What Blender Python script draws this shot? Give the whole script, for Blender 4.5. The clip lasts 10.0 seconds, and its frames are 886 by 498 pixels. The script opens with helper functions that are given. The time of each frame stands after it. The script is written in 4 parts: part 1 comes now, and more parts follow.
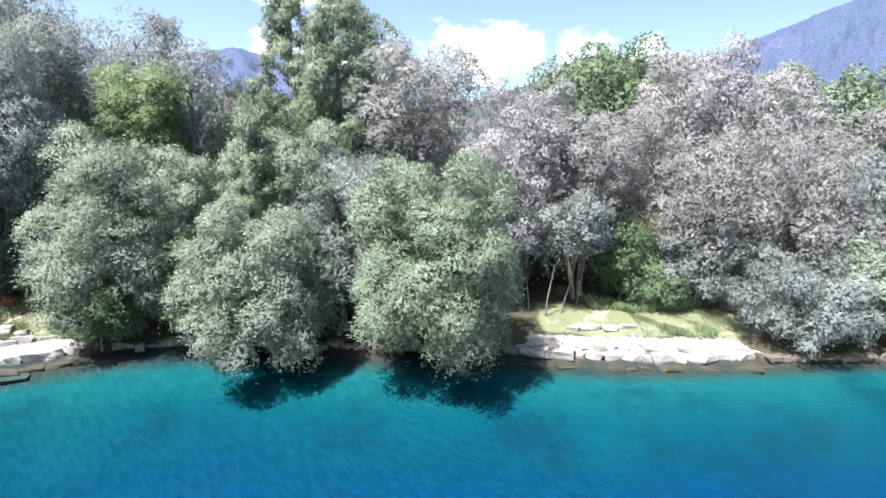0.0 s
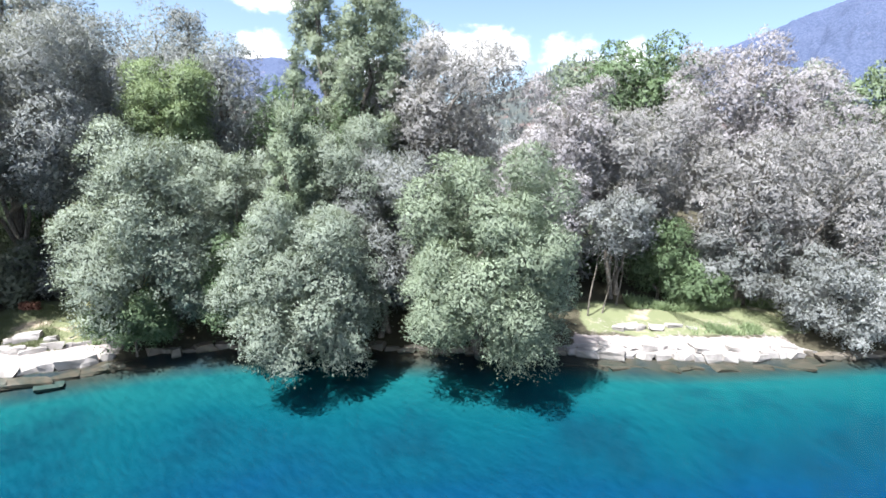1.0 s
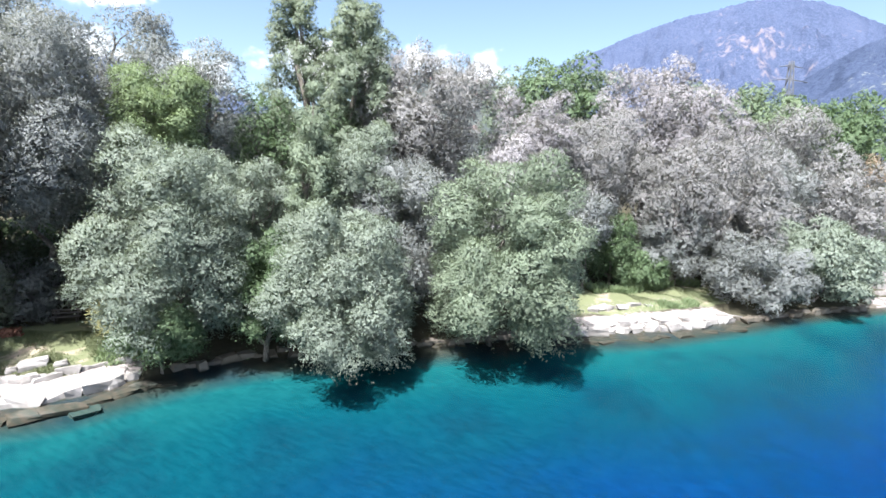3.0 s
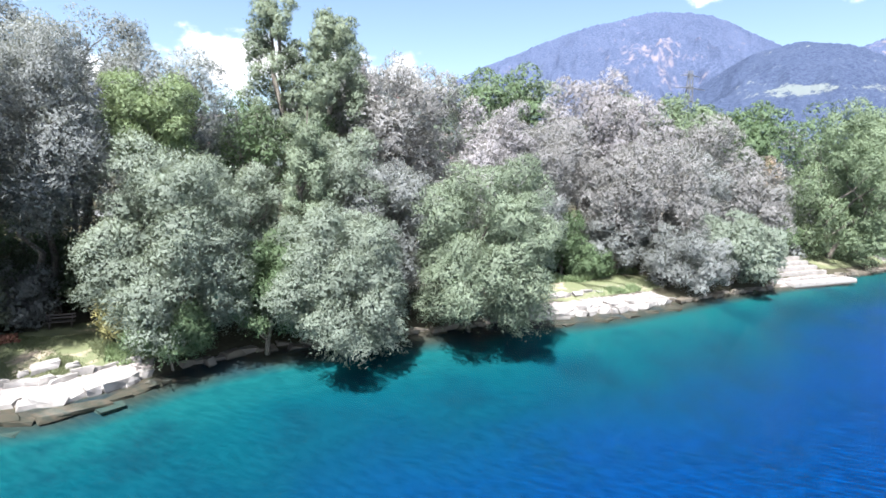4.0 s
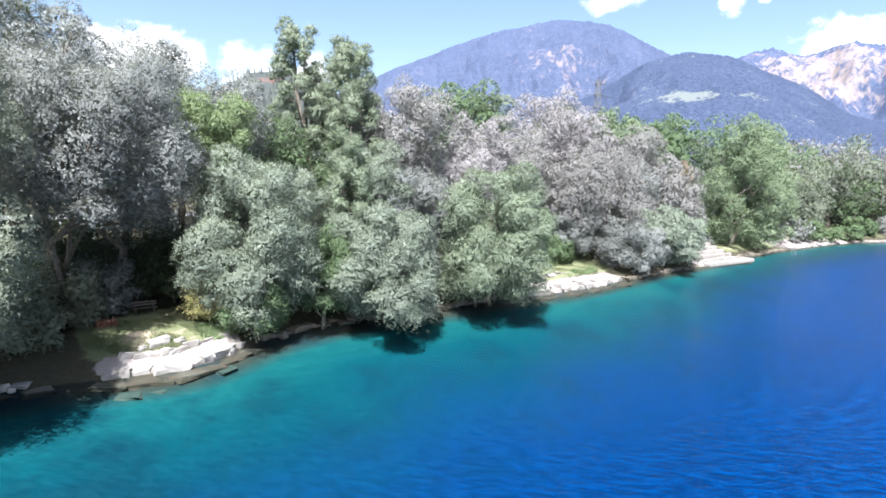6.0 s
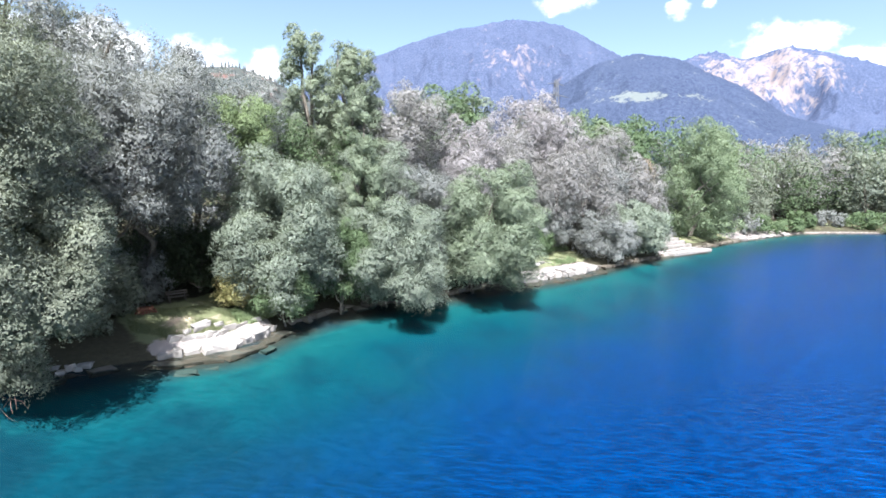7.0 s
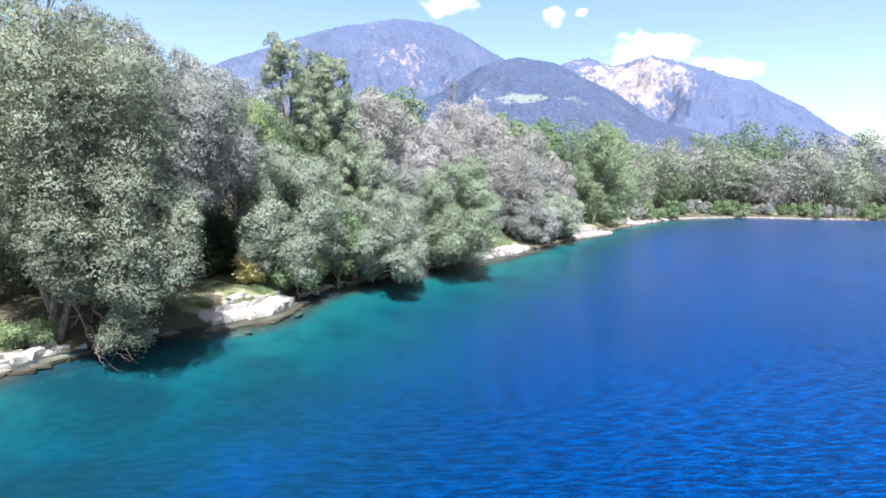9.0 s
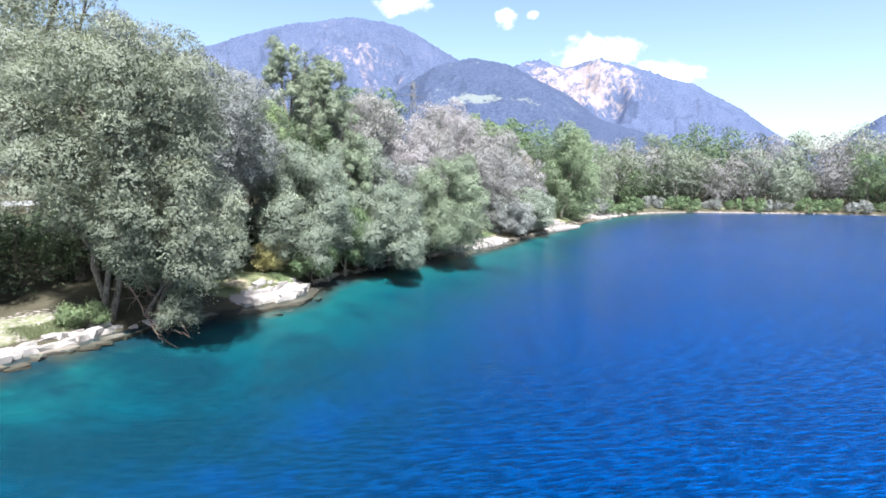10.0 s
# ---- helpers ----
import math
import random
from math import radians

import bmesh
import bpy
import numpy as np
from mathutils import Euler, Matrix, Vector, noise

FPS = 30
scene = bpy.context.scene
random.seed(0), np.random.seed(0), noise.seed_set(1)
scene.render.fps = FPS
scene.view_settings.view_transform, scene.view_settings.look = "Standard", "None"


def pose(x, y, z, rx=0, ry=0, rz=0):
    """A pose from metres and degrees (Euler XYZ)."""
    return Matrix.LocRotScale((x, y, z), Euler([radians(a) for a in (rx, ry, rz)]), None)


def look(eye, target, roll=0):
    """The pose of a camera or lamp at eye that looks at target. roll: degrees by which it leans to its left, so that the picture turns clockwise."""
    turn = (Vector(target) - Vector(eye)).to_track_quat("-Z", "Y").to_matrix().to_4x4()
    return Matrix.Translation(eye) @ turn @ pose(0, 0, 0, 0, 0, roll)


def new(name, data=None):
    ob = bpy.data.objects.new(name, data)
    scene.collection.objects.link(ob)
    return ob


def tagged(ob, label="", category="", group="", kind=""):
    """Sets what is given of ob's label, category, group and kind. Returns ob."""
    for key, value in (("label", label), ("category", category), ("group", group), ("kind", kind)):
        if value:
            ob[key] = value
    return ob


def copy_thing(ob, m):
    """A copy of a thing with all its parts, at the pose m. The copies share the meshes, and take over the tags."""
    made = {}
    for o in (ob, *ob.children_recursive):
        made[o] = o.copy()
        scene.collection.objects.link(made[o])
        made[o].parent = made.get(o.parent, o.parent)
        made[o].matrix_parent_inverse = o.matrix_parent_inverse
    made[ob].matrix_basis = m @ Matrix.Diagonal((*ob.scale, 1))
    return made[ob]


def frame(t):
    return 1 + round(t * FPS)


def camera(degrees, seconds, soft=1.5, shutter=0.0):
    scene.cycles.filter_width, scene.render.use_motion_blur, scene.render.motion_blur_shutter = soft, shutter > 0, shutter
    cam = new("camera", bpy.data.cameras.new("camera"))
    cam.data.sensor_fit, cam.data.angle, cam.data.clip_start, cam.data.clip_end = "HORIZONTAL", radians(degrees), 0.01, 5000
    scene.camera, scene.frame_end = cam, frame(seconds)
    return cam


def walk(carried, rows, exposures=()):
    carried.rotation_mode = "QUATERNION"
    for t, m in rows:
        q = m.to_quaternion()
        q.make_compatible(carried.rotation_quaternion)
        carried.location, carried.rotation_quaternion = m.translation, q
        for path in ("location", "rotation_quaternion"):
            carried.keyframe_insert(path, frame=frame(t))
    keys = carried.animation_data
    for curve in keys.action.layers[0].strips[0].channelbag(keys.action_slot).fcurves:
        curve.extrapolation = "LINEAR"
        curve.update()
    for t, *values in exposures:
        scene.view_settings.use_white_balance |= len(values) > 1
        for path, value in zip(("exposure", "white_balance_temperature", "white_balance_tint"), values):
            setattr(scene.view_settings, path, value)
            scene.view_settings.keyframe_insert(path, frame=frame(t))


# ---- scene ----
cam = camera(78.1, 10.0, soft=1.65)
PATH = [
    (0, (-0.074, -1.223, 8.273), (-0.105, 0.748, 7.935), 2.2),
    (0.5, (-1.313, -0.777, 7.993), (-1.325, 1.196, 7.664), 2.1),
    (1, (-2.54, -0.597, 7.854), (-2.523, 1.377, 7.532), 2.0),
    (1.5, (-4.063, -0.582, 7.773), (-3.967, 1.391, 7.459), 1.9),
    (2, (-5.479, -0.724, 7.716), (-5.271, 1.242, 7.413), 1.8),
    (3.5, (-10.553, -2.367, 7.574), (-9.915, -0.491, 7.3), 1.0),
    (4, (-12.165, -3.072, 7.567), (-11.403, -1.243, 7.299), 0.8),
    (4.5, (-14.077, -3.935, 7.574), (-13.199, -2.157, 7.311), 0.6),
    (5, (-15.728, -4.621, 7.649), (-14.78, -2.88, 7.385), 0.5),
    (5.5, (-17.7, -5.283, 7.635), (-16.714, -3.563, 7.374), 0.5),
    (6, (-19.349, -5.774, 7.655), (-18.314, -4.083, 7.393), 0.5),
    (7.5, (-25.099, -7.152, 7.508), (-23.865, -5.601, 7.239), 0.4),
    (8, (-26.934, -7.532, 7.412), (-25.623, -6.045, 7.144), 0.3),
    (8.5, (-29.169, -7.777, 7.341), (-27.771, -6.373, 7.072), 0.3),
    (9, (-31.091, -7.835, 7.188), (-29.638, -6.488, 6.917), 0.2),
    (9.5, (-33.409, -7.8, 6.962), (-31.905, -6.51, 6.693), 0.0),
    (10, (-35.416, -7.775, 6.897), (-33.858, -6.551, 6.626), 0.1),
]
walk(cam, [(t, look(eye, target, roll)) for t, eye, target, roll in PATH], exposures=[(0, 1.65, 6250, 10), (10, 1.65, 6250, 10)])

# ---- light ----
SUN_TO = Vector((-0.38, -0.48, 1.0)).normalized()
world = bpy.data.worlds.new("sky")
world.use_nodes = True
scene.world = world
wn = world.node_tree
sky = wn.nodes.new("ShaderNodeTexSky")
sky.sky_type = 'NISHITA'
sky.sun_disc = False
sky.sun_elevation = math.asin(SUN_TO.z)
sky.sun_rotation = math.atan2(SUN_TO.x, SUN_TO.y)
sky.altitude = 500
sky.air_density, sky.dust_density, sky.ozone_density = 1.0, 2.0, 0.0
wn.links.new(sky.outputs[0], wn.nodes["Background"].inputs[0])
wn.nodes["Background"].inputs[1].default_value = 0.082
sun = new("sun", bpy.data.lights.new("sun", 'SUN'))
sun.data.energy, sun.data.angle, sun.data.color = 5.4, radians(0.5), (1.0, 0.98, 0.96)
sun.matrix_world = look(SUN_TO * 100, (0, 0, 0))

# ---- materials ----


class Mat:
    """A node material with short ways to add nodes."""

    def __init__(self, name):
        self.m = bpy.data.materials.new(name)
        self.m.use_nodes = True
        self.t = self.m.node_tree
        self.out = self.t.nodes["Material Output"]
        self.b = self.t.nodes["Principled BSDF"]

    def n(self, kind, **kw):
        node = self.t.nodes.new(kind)
        for k, v in kw.items():
            if k in ("operation", "blend_type", "data_type", "attribute_name", "noise_dimensions", "feature", "distance"):
                if k == "operation":
                    node.operation = v
                elif k == "blend_type":
                    node.blend_type = v
                elif k == "data_type":
                    node.data_type = v
                elif k == "attribute_name":
                    node.attribute_name = v
                elif k == "feature":
                    node.feature = v
            else:
                node.inputs[k.replace("_", " ")].default_value = v
        return node

    def link(self, a, b):
        self.t.links.new(a, b)

    def pos(self, scale=(1, 1, 1), obj=False):
        src = self.n("ShaderNodeTexCoord").outputs["Object"] if obj else self.n("ShaderNodeNewGeometry").outputs["Position"]
        mp = self.n("ShaderNodeMapping", Scale=scale)
        self.link(src, mp.inputs["Vector"])
        return mp.outputs[0]

    def noise(self, scale, detail=3.0, rough=0.55, vec=None):
        nz = self.n("ShaderNodeTexNoise", Scale=scale, Detail=detail, Roughness=rough)
        if vec is not None:
            self.link(vec, nz.inputs["Vector"])
        return nz.outputs["Fac"]

    def ramp(self, fac, stops):
        r = self.n("ShaderNodeValToRGB")
        e = r.color_ramp.elements
        while len(e) < len(stops):
            e.new(0.5)
        for el, (p, c) in zip(e, stops):
            el.position, el.color = p, (*c, 1)
        self.link(fac, r.inputs[0])
        return r.outputs[0]

    def mix(self, fac, a, b, blend='MIX'):
        m = self.n("ShaderNodeMix", data_type='RGBA')
        m.blend_type = blend
        for sock, v in ((0, fac), (6, a), (7, b)):
            if hasattr(v, "is_linked"):
                self.link(v, m.inputs[sock])
            else:
                m.inputs[sock].default_value = (*v, 1) if isinstance(v, tuple) else v
        return m.outputs[2]

    def math(self, op, a, b=0.0, clamp=False):
        m = self.n("ShaderNodeMath", operation=op)
        m.use_clamp = clamp
        for i, v in enumerate((a, b)):
            if hasattr(v, "is_linked"):
                self.link(v, m.inputs[i])
            else:
                m.inputs[i].default_value = v
        return m.outputs[0]

    def smooth(self, v, lo, hi):
        m = self.n("ShaderNodeMapRange")
        m.interpolation_type = 'SMOOTHSTEP'
        self.link(v, m.inputs[0])
        m.inputs[1].default_value, m.inputs[2].default_value = lo, hi
        return m.outputs[0]

    def bump(self, height, strength=0.4, dist=0.05):
        b = self.n("ShaderNodeBump", Strength=strength, Distance=dist)
        self.link(height, b.inputs["Height"])
        return b.outputs[0]

    def done(self, color=None, rough=0.8, normal=None, spec=0.3):
        if color is not None:
            if isinstance(color, tuple):
                self.b.inputs["Base Color"].default_value = (*color, 1)
            else:
                self.link(color, self.b.inputs["Base Color"])
        self.b.inputs["Roughness"].default_value = rough
        self.b.inputs["Specular IOR Level"].default_value = spec
        if normal is not None:
            self.link(normal, self.b.inputs["Normal"])
        return self.m


def leaf_material(name, dark, light, glow=0.34, rough=0.55, tint=None):
    """Leaf blades: each leaf between two tones, drifting over the crown, with light passing through."""
    m = Mat(name)
    rnd = m.n("ShaderNodeNewGeometry").outputs["Random Per Island"]
    bough, tuft = m.noise(0.45, 2.0, vec=m.pos()), m.noise(2.2, 3, 0.6, m.pos())
    f = m.math('ADD', m.math('MULTIPLY', rnd, 0.30), m.math('MULTIPLY', m.math('SUBTRACT', tuft, 0.5), 0.9))
    f = m.math('ADD', f, m.math('MULTIPLY', m.math('SUBTRACT', bough, 0.24), 1.3), clamp=True)
    col = m.mix(f, dark, light)
    if tint:
        spot = m.smooth(m.noise(0.8, 2.0, vec=m.pos((1, 1, 1.3))), 0.6, 0.75)
        col = m.mix(spot, col, tint)
    m.done(col, rough, None, spec=0.2)
    tr = m.n("ShaderNodeBsdfTranslucent")
    warm = m.mix(1.0, col, (1.0, 1.0, 0.78), 'MULTIPLY')
    m.link(warm, tr.inputs[0])
    mx = m.n("ShaderNodeMixShader")
    mx.inputs[0].default_value = glow
    m.link(m.b.outputs[0], mx.inputs[1])
    m.link(tr.outputs[0], mx.inputs[2])
    m.link(mx.outputs[0], m.out.inputs[0])
    return m.m


LEAF = {
    "sage": leaf_material("leaf_willow_sage", (0.125, 0.153, 0.120), (0.338, 0.386, 0.315)),
    "fresh": leaf_material("leaf_willow_green", (0.127, 0.160, 0.111), (0.308, 0.366, 0.265)),
    "olive": leaf_material("leaf_willow_olive", (0.105, 0.121, 0.089), (0.289, 0.319, 0.248)),
    "silver": leaf_material("leaf_willow_silver", (0.177, 0.175, 0.172), (0.364, 0.354, 0.354)),
    "lilac": leaf_material("leaf_willow_pale", (0.221, 0.210, 0.220), (0.442, 0.419, 0.437)),
    "dusk": leaf_material("leaf_willow_grey", (0.124, 0.134, 0.130), (0.336, 0.351, 0.347)),
    "green": leaf_material("leaf_green", (0.070, 0.108, 0.054), (0.191, 0.264, 0.146)),
    "poplar": leaf_material("leaf_poplar", (0.105, 0.139, 0.096), (0.298, 0.342, 0.250)),
    "aspen": leaf_material("leaf_aspen", (0.102, 0.140, 0.081), (0.264, 0.329, 0.209)),
    "lime": leaf_material("leaf_yellow_green", (0.115, 0.162, 0.080), (0.300, 0.372, 0.205)),
    "gold": leaf_material("leaf_yellowing", (0.302, 0.289, 0.107), (0.644, 0.591, 0.322), tint=(0.494, 0.215, 0.087)),
    # green leaves darkened to put the wood's shade into their colour
    "deep": leaf_material("leaf_painted_shade", (0.040, 0.056, 0.032), (0.105, 0.135, 0.078)),
    "rust": leaf_material("leaf_dry_brown", (0.215, 0.162, 0.118), (0.494, 0.397, 0.302)),
}


def bark_material(name, a, b):
    m = Mat(name)
    v = m.pos((6, 6, 1.2))
    h = m.noise(3.0, 5.0, 0.65, v)
    return m.done(m.mix(m.smooth(h, 0.3, 0.7), a, b), 0.9, m.bump(h, 0.7, 0.03), 0.15)


BARK = bark_material("bark_grey", (0.072, 0.061, 0.050), (0.216, 0.194, 0.166))
BARK_PALE = bark_material("bark_pale", (0.202, 0.187, 0.158), (0.432, 0.410, 0.374))
BARK_DEAD = bark_material("bark_dead_reddish", (0.100, 0.072, 0.056), (0.205, 0.155, 0.128))


def stone_material(name, a, b, wet):
    m = Mat(name)
    v = m.pos()
    big, fine = m.noise(1.7, 4.0, 0.6, v), m.noise(14.0, 5.0, 0.6, v)
    info = m.n("ShaderNodeObjectInfo").outputs["Random"]
    c = m.mix(m.smooth(big, 0.35, 0.7), a, b)
    c = m.mix(m.math('MULTIPLY', fine, 0.35), c, (0.158, 0.144, 0.122))
    c = m.mix(m.math('MULTIPLY', info, 0.3), c, (0.288, 0.266, 0.238))
    z = m.n("ShaderNodeSeparateXYZ")
    m.link(m.n("ShaderNodeNewGeometry").outputs["Position"], z.inputs[0])
    line = m.math('ADD', z.outputs[2], m.math('MULTIPLY', m.math('SUBTRACT', big, 0.5), 0.2))
    damp = m.math('SUBTRACT', 1.0, m.smooth(line, -0.08, 0.02))
    c = m.mix(damp, c, wet)
    h = m.math('ADD', m.math('MULTIPLY', big, 0.6), m.math('MULTIPLY', fine, 0.4))
    return m.done(c, 0.85, m.bump(h, 0.6, 0.04), 0.2)


STONE = stone_material("limestone", (0.350, 0.328, 0.316), (0.215, 0.198, 0.185), (0.101, 0.083, 0.061))
# the teal of the water above is put into the sunken stones' colour
STONE_SUNKEN = stone_material("water_tinted_stone", (0.052, 0.074, 0.062), (0.036, 0.052, 0.044), (0.044, 0.064, 0.054))
STONE_BROWN = stone_material("wet_stone", (0.118, 0.098, 0.074), (0.078, 0.064, 0.048), (0.066, 0.055, 0.040))


def wood_material(name, a, b):
    m = Mat(name)
    h = m.noise(4.0, 5.0, 0.6, m.pos((2, 14, 14)))
    return m.done(m.mix(h, a, b), 0.8, m.bump(h, 0.4, 0.01), 0.2)


WOOD = wood_material("weathered_wood", (0.050, 0.043, 0.038), (0.115, 0.098, 0.088))

# ---- shore line ----
SHORE = [(-100, -30), (-86, -4), (-62, 8), (-45, 13), (-36, 15.2), (-30.3, 16.8), (-28, 17.4), (-24.9, 18.0), (-21.5, 17.9),
         (-19.2, 17.4), (-17.0, 17.1), (-14.6, 18.9), (-12.8, 20.0), (-9.8, 20.9), (-4, 20.9), (2.6, 21.4), (5, 21.0), (8.5, 20.9),
         (12.7, 21.7), (18, 22.4), (24, 22.9), (31.5, 23.4), (34, 24.6), (43, 25.3), (50, 25.6), (58, 25.2), (64, 23.6), (71, 18.5),
         (76, 10), (79.4, 3.6), (83, -3), (86, -14), (86, -45), (60, -85), (0, -115), (-60, -95)]


def chaikin(pts, times):
    p = np.array(pts, float)
    for _ in range(times):
        q = np.roll(p, -1, 0)
        p = np.stack((p * 0.75 + q * 0.25, p * 0.25 + q * 0.75), 1).reshape(-1, 2)
    return p


COAST = chaikin(SHORE, 2)


def shore_distance(x, y):
    """Metres from the water's edge, positive on land."""
    x, y = np.asarray(x, float), np.asarray(y, float)
    best = np.full(x.shape, 1e9)
    inside = np.zeros(x.shape, bool)
    for (ax, ay), (bx, by) in zip(COAST, np.roll(COAST, -1, 0)):
        dx, dy = bx - ax, by - ay
        s = np.clip(((x - ax) * dx + (y - ay) * dy) / (dx * dx + dy * dy + 1e-9), 0, 1)
        best = np.minimum(best, np.hypot(x - ax - s * dx, y - ay - s * dy))
        if dy != 0:
            inside ^= ((ay > y) != (by > y)) & (x < ax + (y - ay) * dx / dy)
    return np.where(inside, -best, best)


LAND_D = [-60, -30, -18, -11, -6.5, -3.2, -1.3, -0.4, 0.0, 0.5, 1.3, 2.5, 5, 9, 14, 19, 24, 60, 300, 1200, 6000]
LAND_Z = [-2.6, -2.4, -2.1, -1.8, -1.4, -0.85, -0.40, -0.16, -0.02, 0.22, 0.42, 0.72, 1.0, 1.6, 3.0, 4.9, 5.4, 6.0, 5.0, 4.0, 3.0]


def ground_z(x, y):
    d = shore_distance(x, y)
    x, y = np.asarray(x, float), np.asarray(y, float)
    w = 0.10 * np.sin(x * 0.9 + np.sin(y * 0.7)) * np.sin(y * 1.1 + 1.3) + 0.05 * np.sin(x * 2.7 + y * 1.9)
    return np.interp(d, LAND_D, LAND_Z) + w * np.clip(d / 3, 0, 1)


def gz(x, y):
    return float(ground_z(np.array([x]), np.array([y]))[0])


def mesh_from(name, verts, faces, material, smooth=False):
    me = bpy.data.meshes.new(name)
    me.from_pydata([tuple(v) for v in verts], [], [tuple(f) for f in faces])
    me.materials.append(material)
    if smooth:
        me.polygons.foreach_set("use_smooth", [True] * len(me.polygons))
    me.update()
    return me


def part(name, me, parent=None, label=""):
    ob = new(name, me)
    if parent is not None:
        ob.parent = parent
    return tagged(ob, label=label)


def grid_mesh(name, xs, ys, z, material):
    ny, nx = z.shape
    gx, gy = np.meshgrid(xs, ys)
    idx = np.arange(nx * ny).reshape(ny, nx)
    f = np.stack((idx[:-1, :-1], idx[:-1, 1:], idx[1:, 1:], idx[1:, :-1]), -1).reshape(-1, 4)
    me = bpy.data.meshes.new(name)
    me.vertices.add(nx * ny)
    me.vertices.foreach_set("co", np.stack((gx, gy, z), -1).astype(np.float32).ravel())
    me.loops.add(f.size)
    me.loops.foreach_set("vertex_index", f.astype(np.int32).ravel())
    me.polygons.add(len(f))
    me.polygons.foreach_set("loop_start", np.arange(0, f.size, 4, dtype=np.int32))
    me.polygons.foreach_set("use_smooth", np.ones(len(f), bool))
    me.materials.append(material)
    me.update(calc_edges=True)
    return me


# ---- ground, lake bed and water ----
def ground_material():
    m = Mat("shore_ground")
    p = m.pos()
    d = m.n("ShaderNodeAttribute", attribute_name="shore").outputs["Fac"]
    lawn = m.n("ShaderNodeAttribute", attribute_name="lawn").outputs["Fac"]
    pale = m.n("ShaderNodeAttribute", attribute_name="gravel").outputs["Fac"]
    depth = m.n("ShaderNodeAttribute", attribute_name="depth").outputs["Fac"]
    n1, n2, n3 = m.noise(0.7, 4, 0.6, p), m.noise(5.0, 5, 0.6, p), m.noise(26.0, 4, 0.6, p)
    # land
    grass = m.mix(n1, (0.132, 0.146, 0.084), (0.196, 0.202, 0.130))
    grass = m.mix(m.math('MULTIPLY', n3, 0.5), grass, (0.086, 0.108, 0.029))
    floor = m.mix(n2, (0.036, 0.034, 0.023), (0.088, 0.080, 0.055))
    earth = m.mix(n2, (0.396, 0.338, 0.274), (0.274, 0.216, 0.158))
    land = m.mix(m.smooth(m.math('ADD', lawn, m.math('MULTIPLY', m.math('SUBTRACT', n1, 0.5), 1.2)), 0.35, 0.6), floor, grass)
    bare = m.smooth(m.math('MULTIPLY', n1, 2.2), 1.15, 1.5)
    land = m.mix(m.math('MULTIPLY', bare, m.smooth(lawn, 0.7, 0.95)), land, earth)
    stones = m.mix(n3, (0.330, 0.295, 0.282), (0.235, 0.205, 0.192))
    ragged = m.math('ADD', pale, m.math('MULTIPLY', m.math('SUBTRACT', n2, 0.5), 0.7))
    land = m.mix(m.smooth(ragged, 0.4, 0.6), land, stones)
    # under water: brown pebbles and silt at the edge, then the water's deepening blue painted onto the bed
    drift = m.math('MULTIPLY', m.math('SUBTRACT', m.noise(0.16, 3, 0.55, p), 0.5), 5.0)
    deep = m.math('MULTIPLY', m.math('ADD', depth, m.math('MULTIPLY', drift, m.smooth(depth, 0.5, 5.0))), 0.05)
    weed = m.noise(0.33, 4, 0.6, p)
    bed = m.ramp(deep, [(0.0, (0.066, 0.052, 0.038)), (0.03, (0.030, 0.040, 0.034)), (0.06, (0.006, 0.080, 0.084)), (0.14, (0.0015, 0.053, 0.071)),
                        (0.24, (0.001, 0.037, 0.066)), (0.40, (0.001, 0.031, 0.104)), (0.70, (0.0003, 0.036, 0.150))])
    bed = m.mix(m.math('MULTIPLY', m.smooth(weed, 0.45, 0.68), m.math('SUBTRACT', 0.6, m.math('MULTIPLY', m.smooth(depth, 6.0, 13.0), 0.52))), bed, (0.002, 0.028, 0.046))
    px = m.n("ShaderNodeSeparateXYZ")
    m.link(p, px.inputs[0])
    # darker patches towards the left end of the bed
    left_dark = m.math('MULTIPLY', m.smooth(m.math('MULTIPLY', px.outputs[0], -1.0), 13, 24), m.math('MULTIPLY', m.smooth(weed, 0.3, 0.6), 0.75))
    bed = m.mix(left_dark, bed, (0.002, 0.026, 0.042))
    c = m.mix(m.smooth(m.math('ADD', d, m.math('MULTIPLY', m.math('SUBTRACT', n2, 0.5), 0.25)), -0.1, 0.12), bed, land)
    h = m.math('ADD', n2, m.math('MULTIPLY', n3, 0.6))
    return m.done(c, 0.95, m.bump(h, 0.5, 0.05), 0.05)


def steps_to(a, fine0, fine1, b, fine, mid):
    core = np.arange(fine0, fine1 + fine, fine)
    left = fine0 - mid * (1.18 ** np.arange(1, 60) - 1) / 0.18
    right = core[-1] + mid * (1.18 ** np.arange(1, 60) - 1) / 0.18
    left, right = left[left > a], right[right < b]
    return np.concatenate(([a], left[::-1], core, right, [b]))


xs = steps_to(-4700, -40, 88, 4700, 0.42, 0.7)
ys = steps_to(-4700, 6, 31, 4700, 0.38, 0.6)
GX, GY = np.meshgrid(xs, ys)
GD = shore_distance(GX, GY)
GZ = ground_z(GX, GY)
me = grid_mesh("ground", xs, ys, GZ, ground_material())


def patch(x0, x1, d0, d1, soft=1.0):
    f = np.clip((GX - x0) / soft + 0.5, 0, 1) * np.clip((x1 - GX) / soft + 0.5, 0, 1)
    return f * np.clip((GD - d0) / 0.6 + 0.5, 0, 1) * np.clip((d1 - GD) / soft + 0.5, 0, 1)


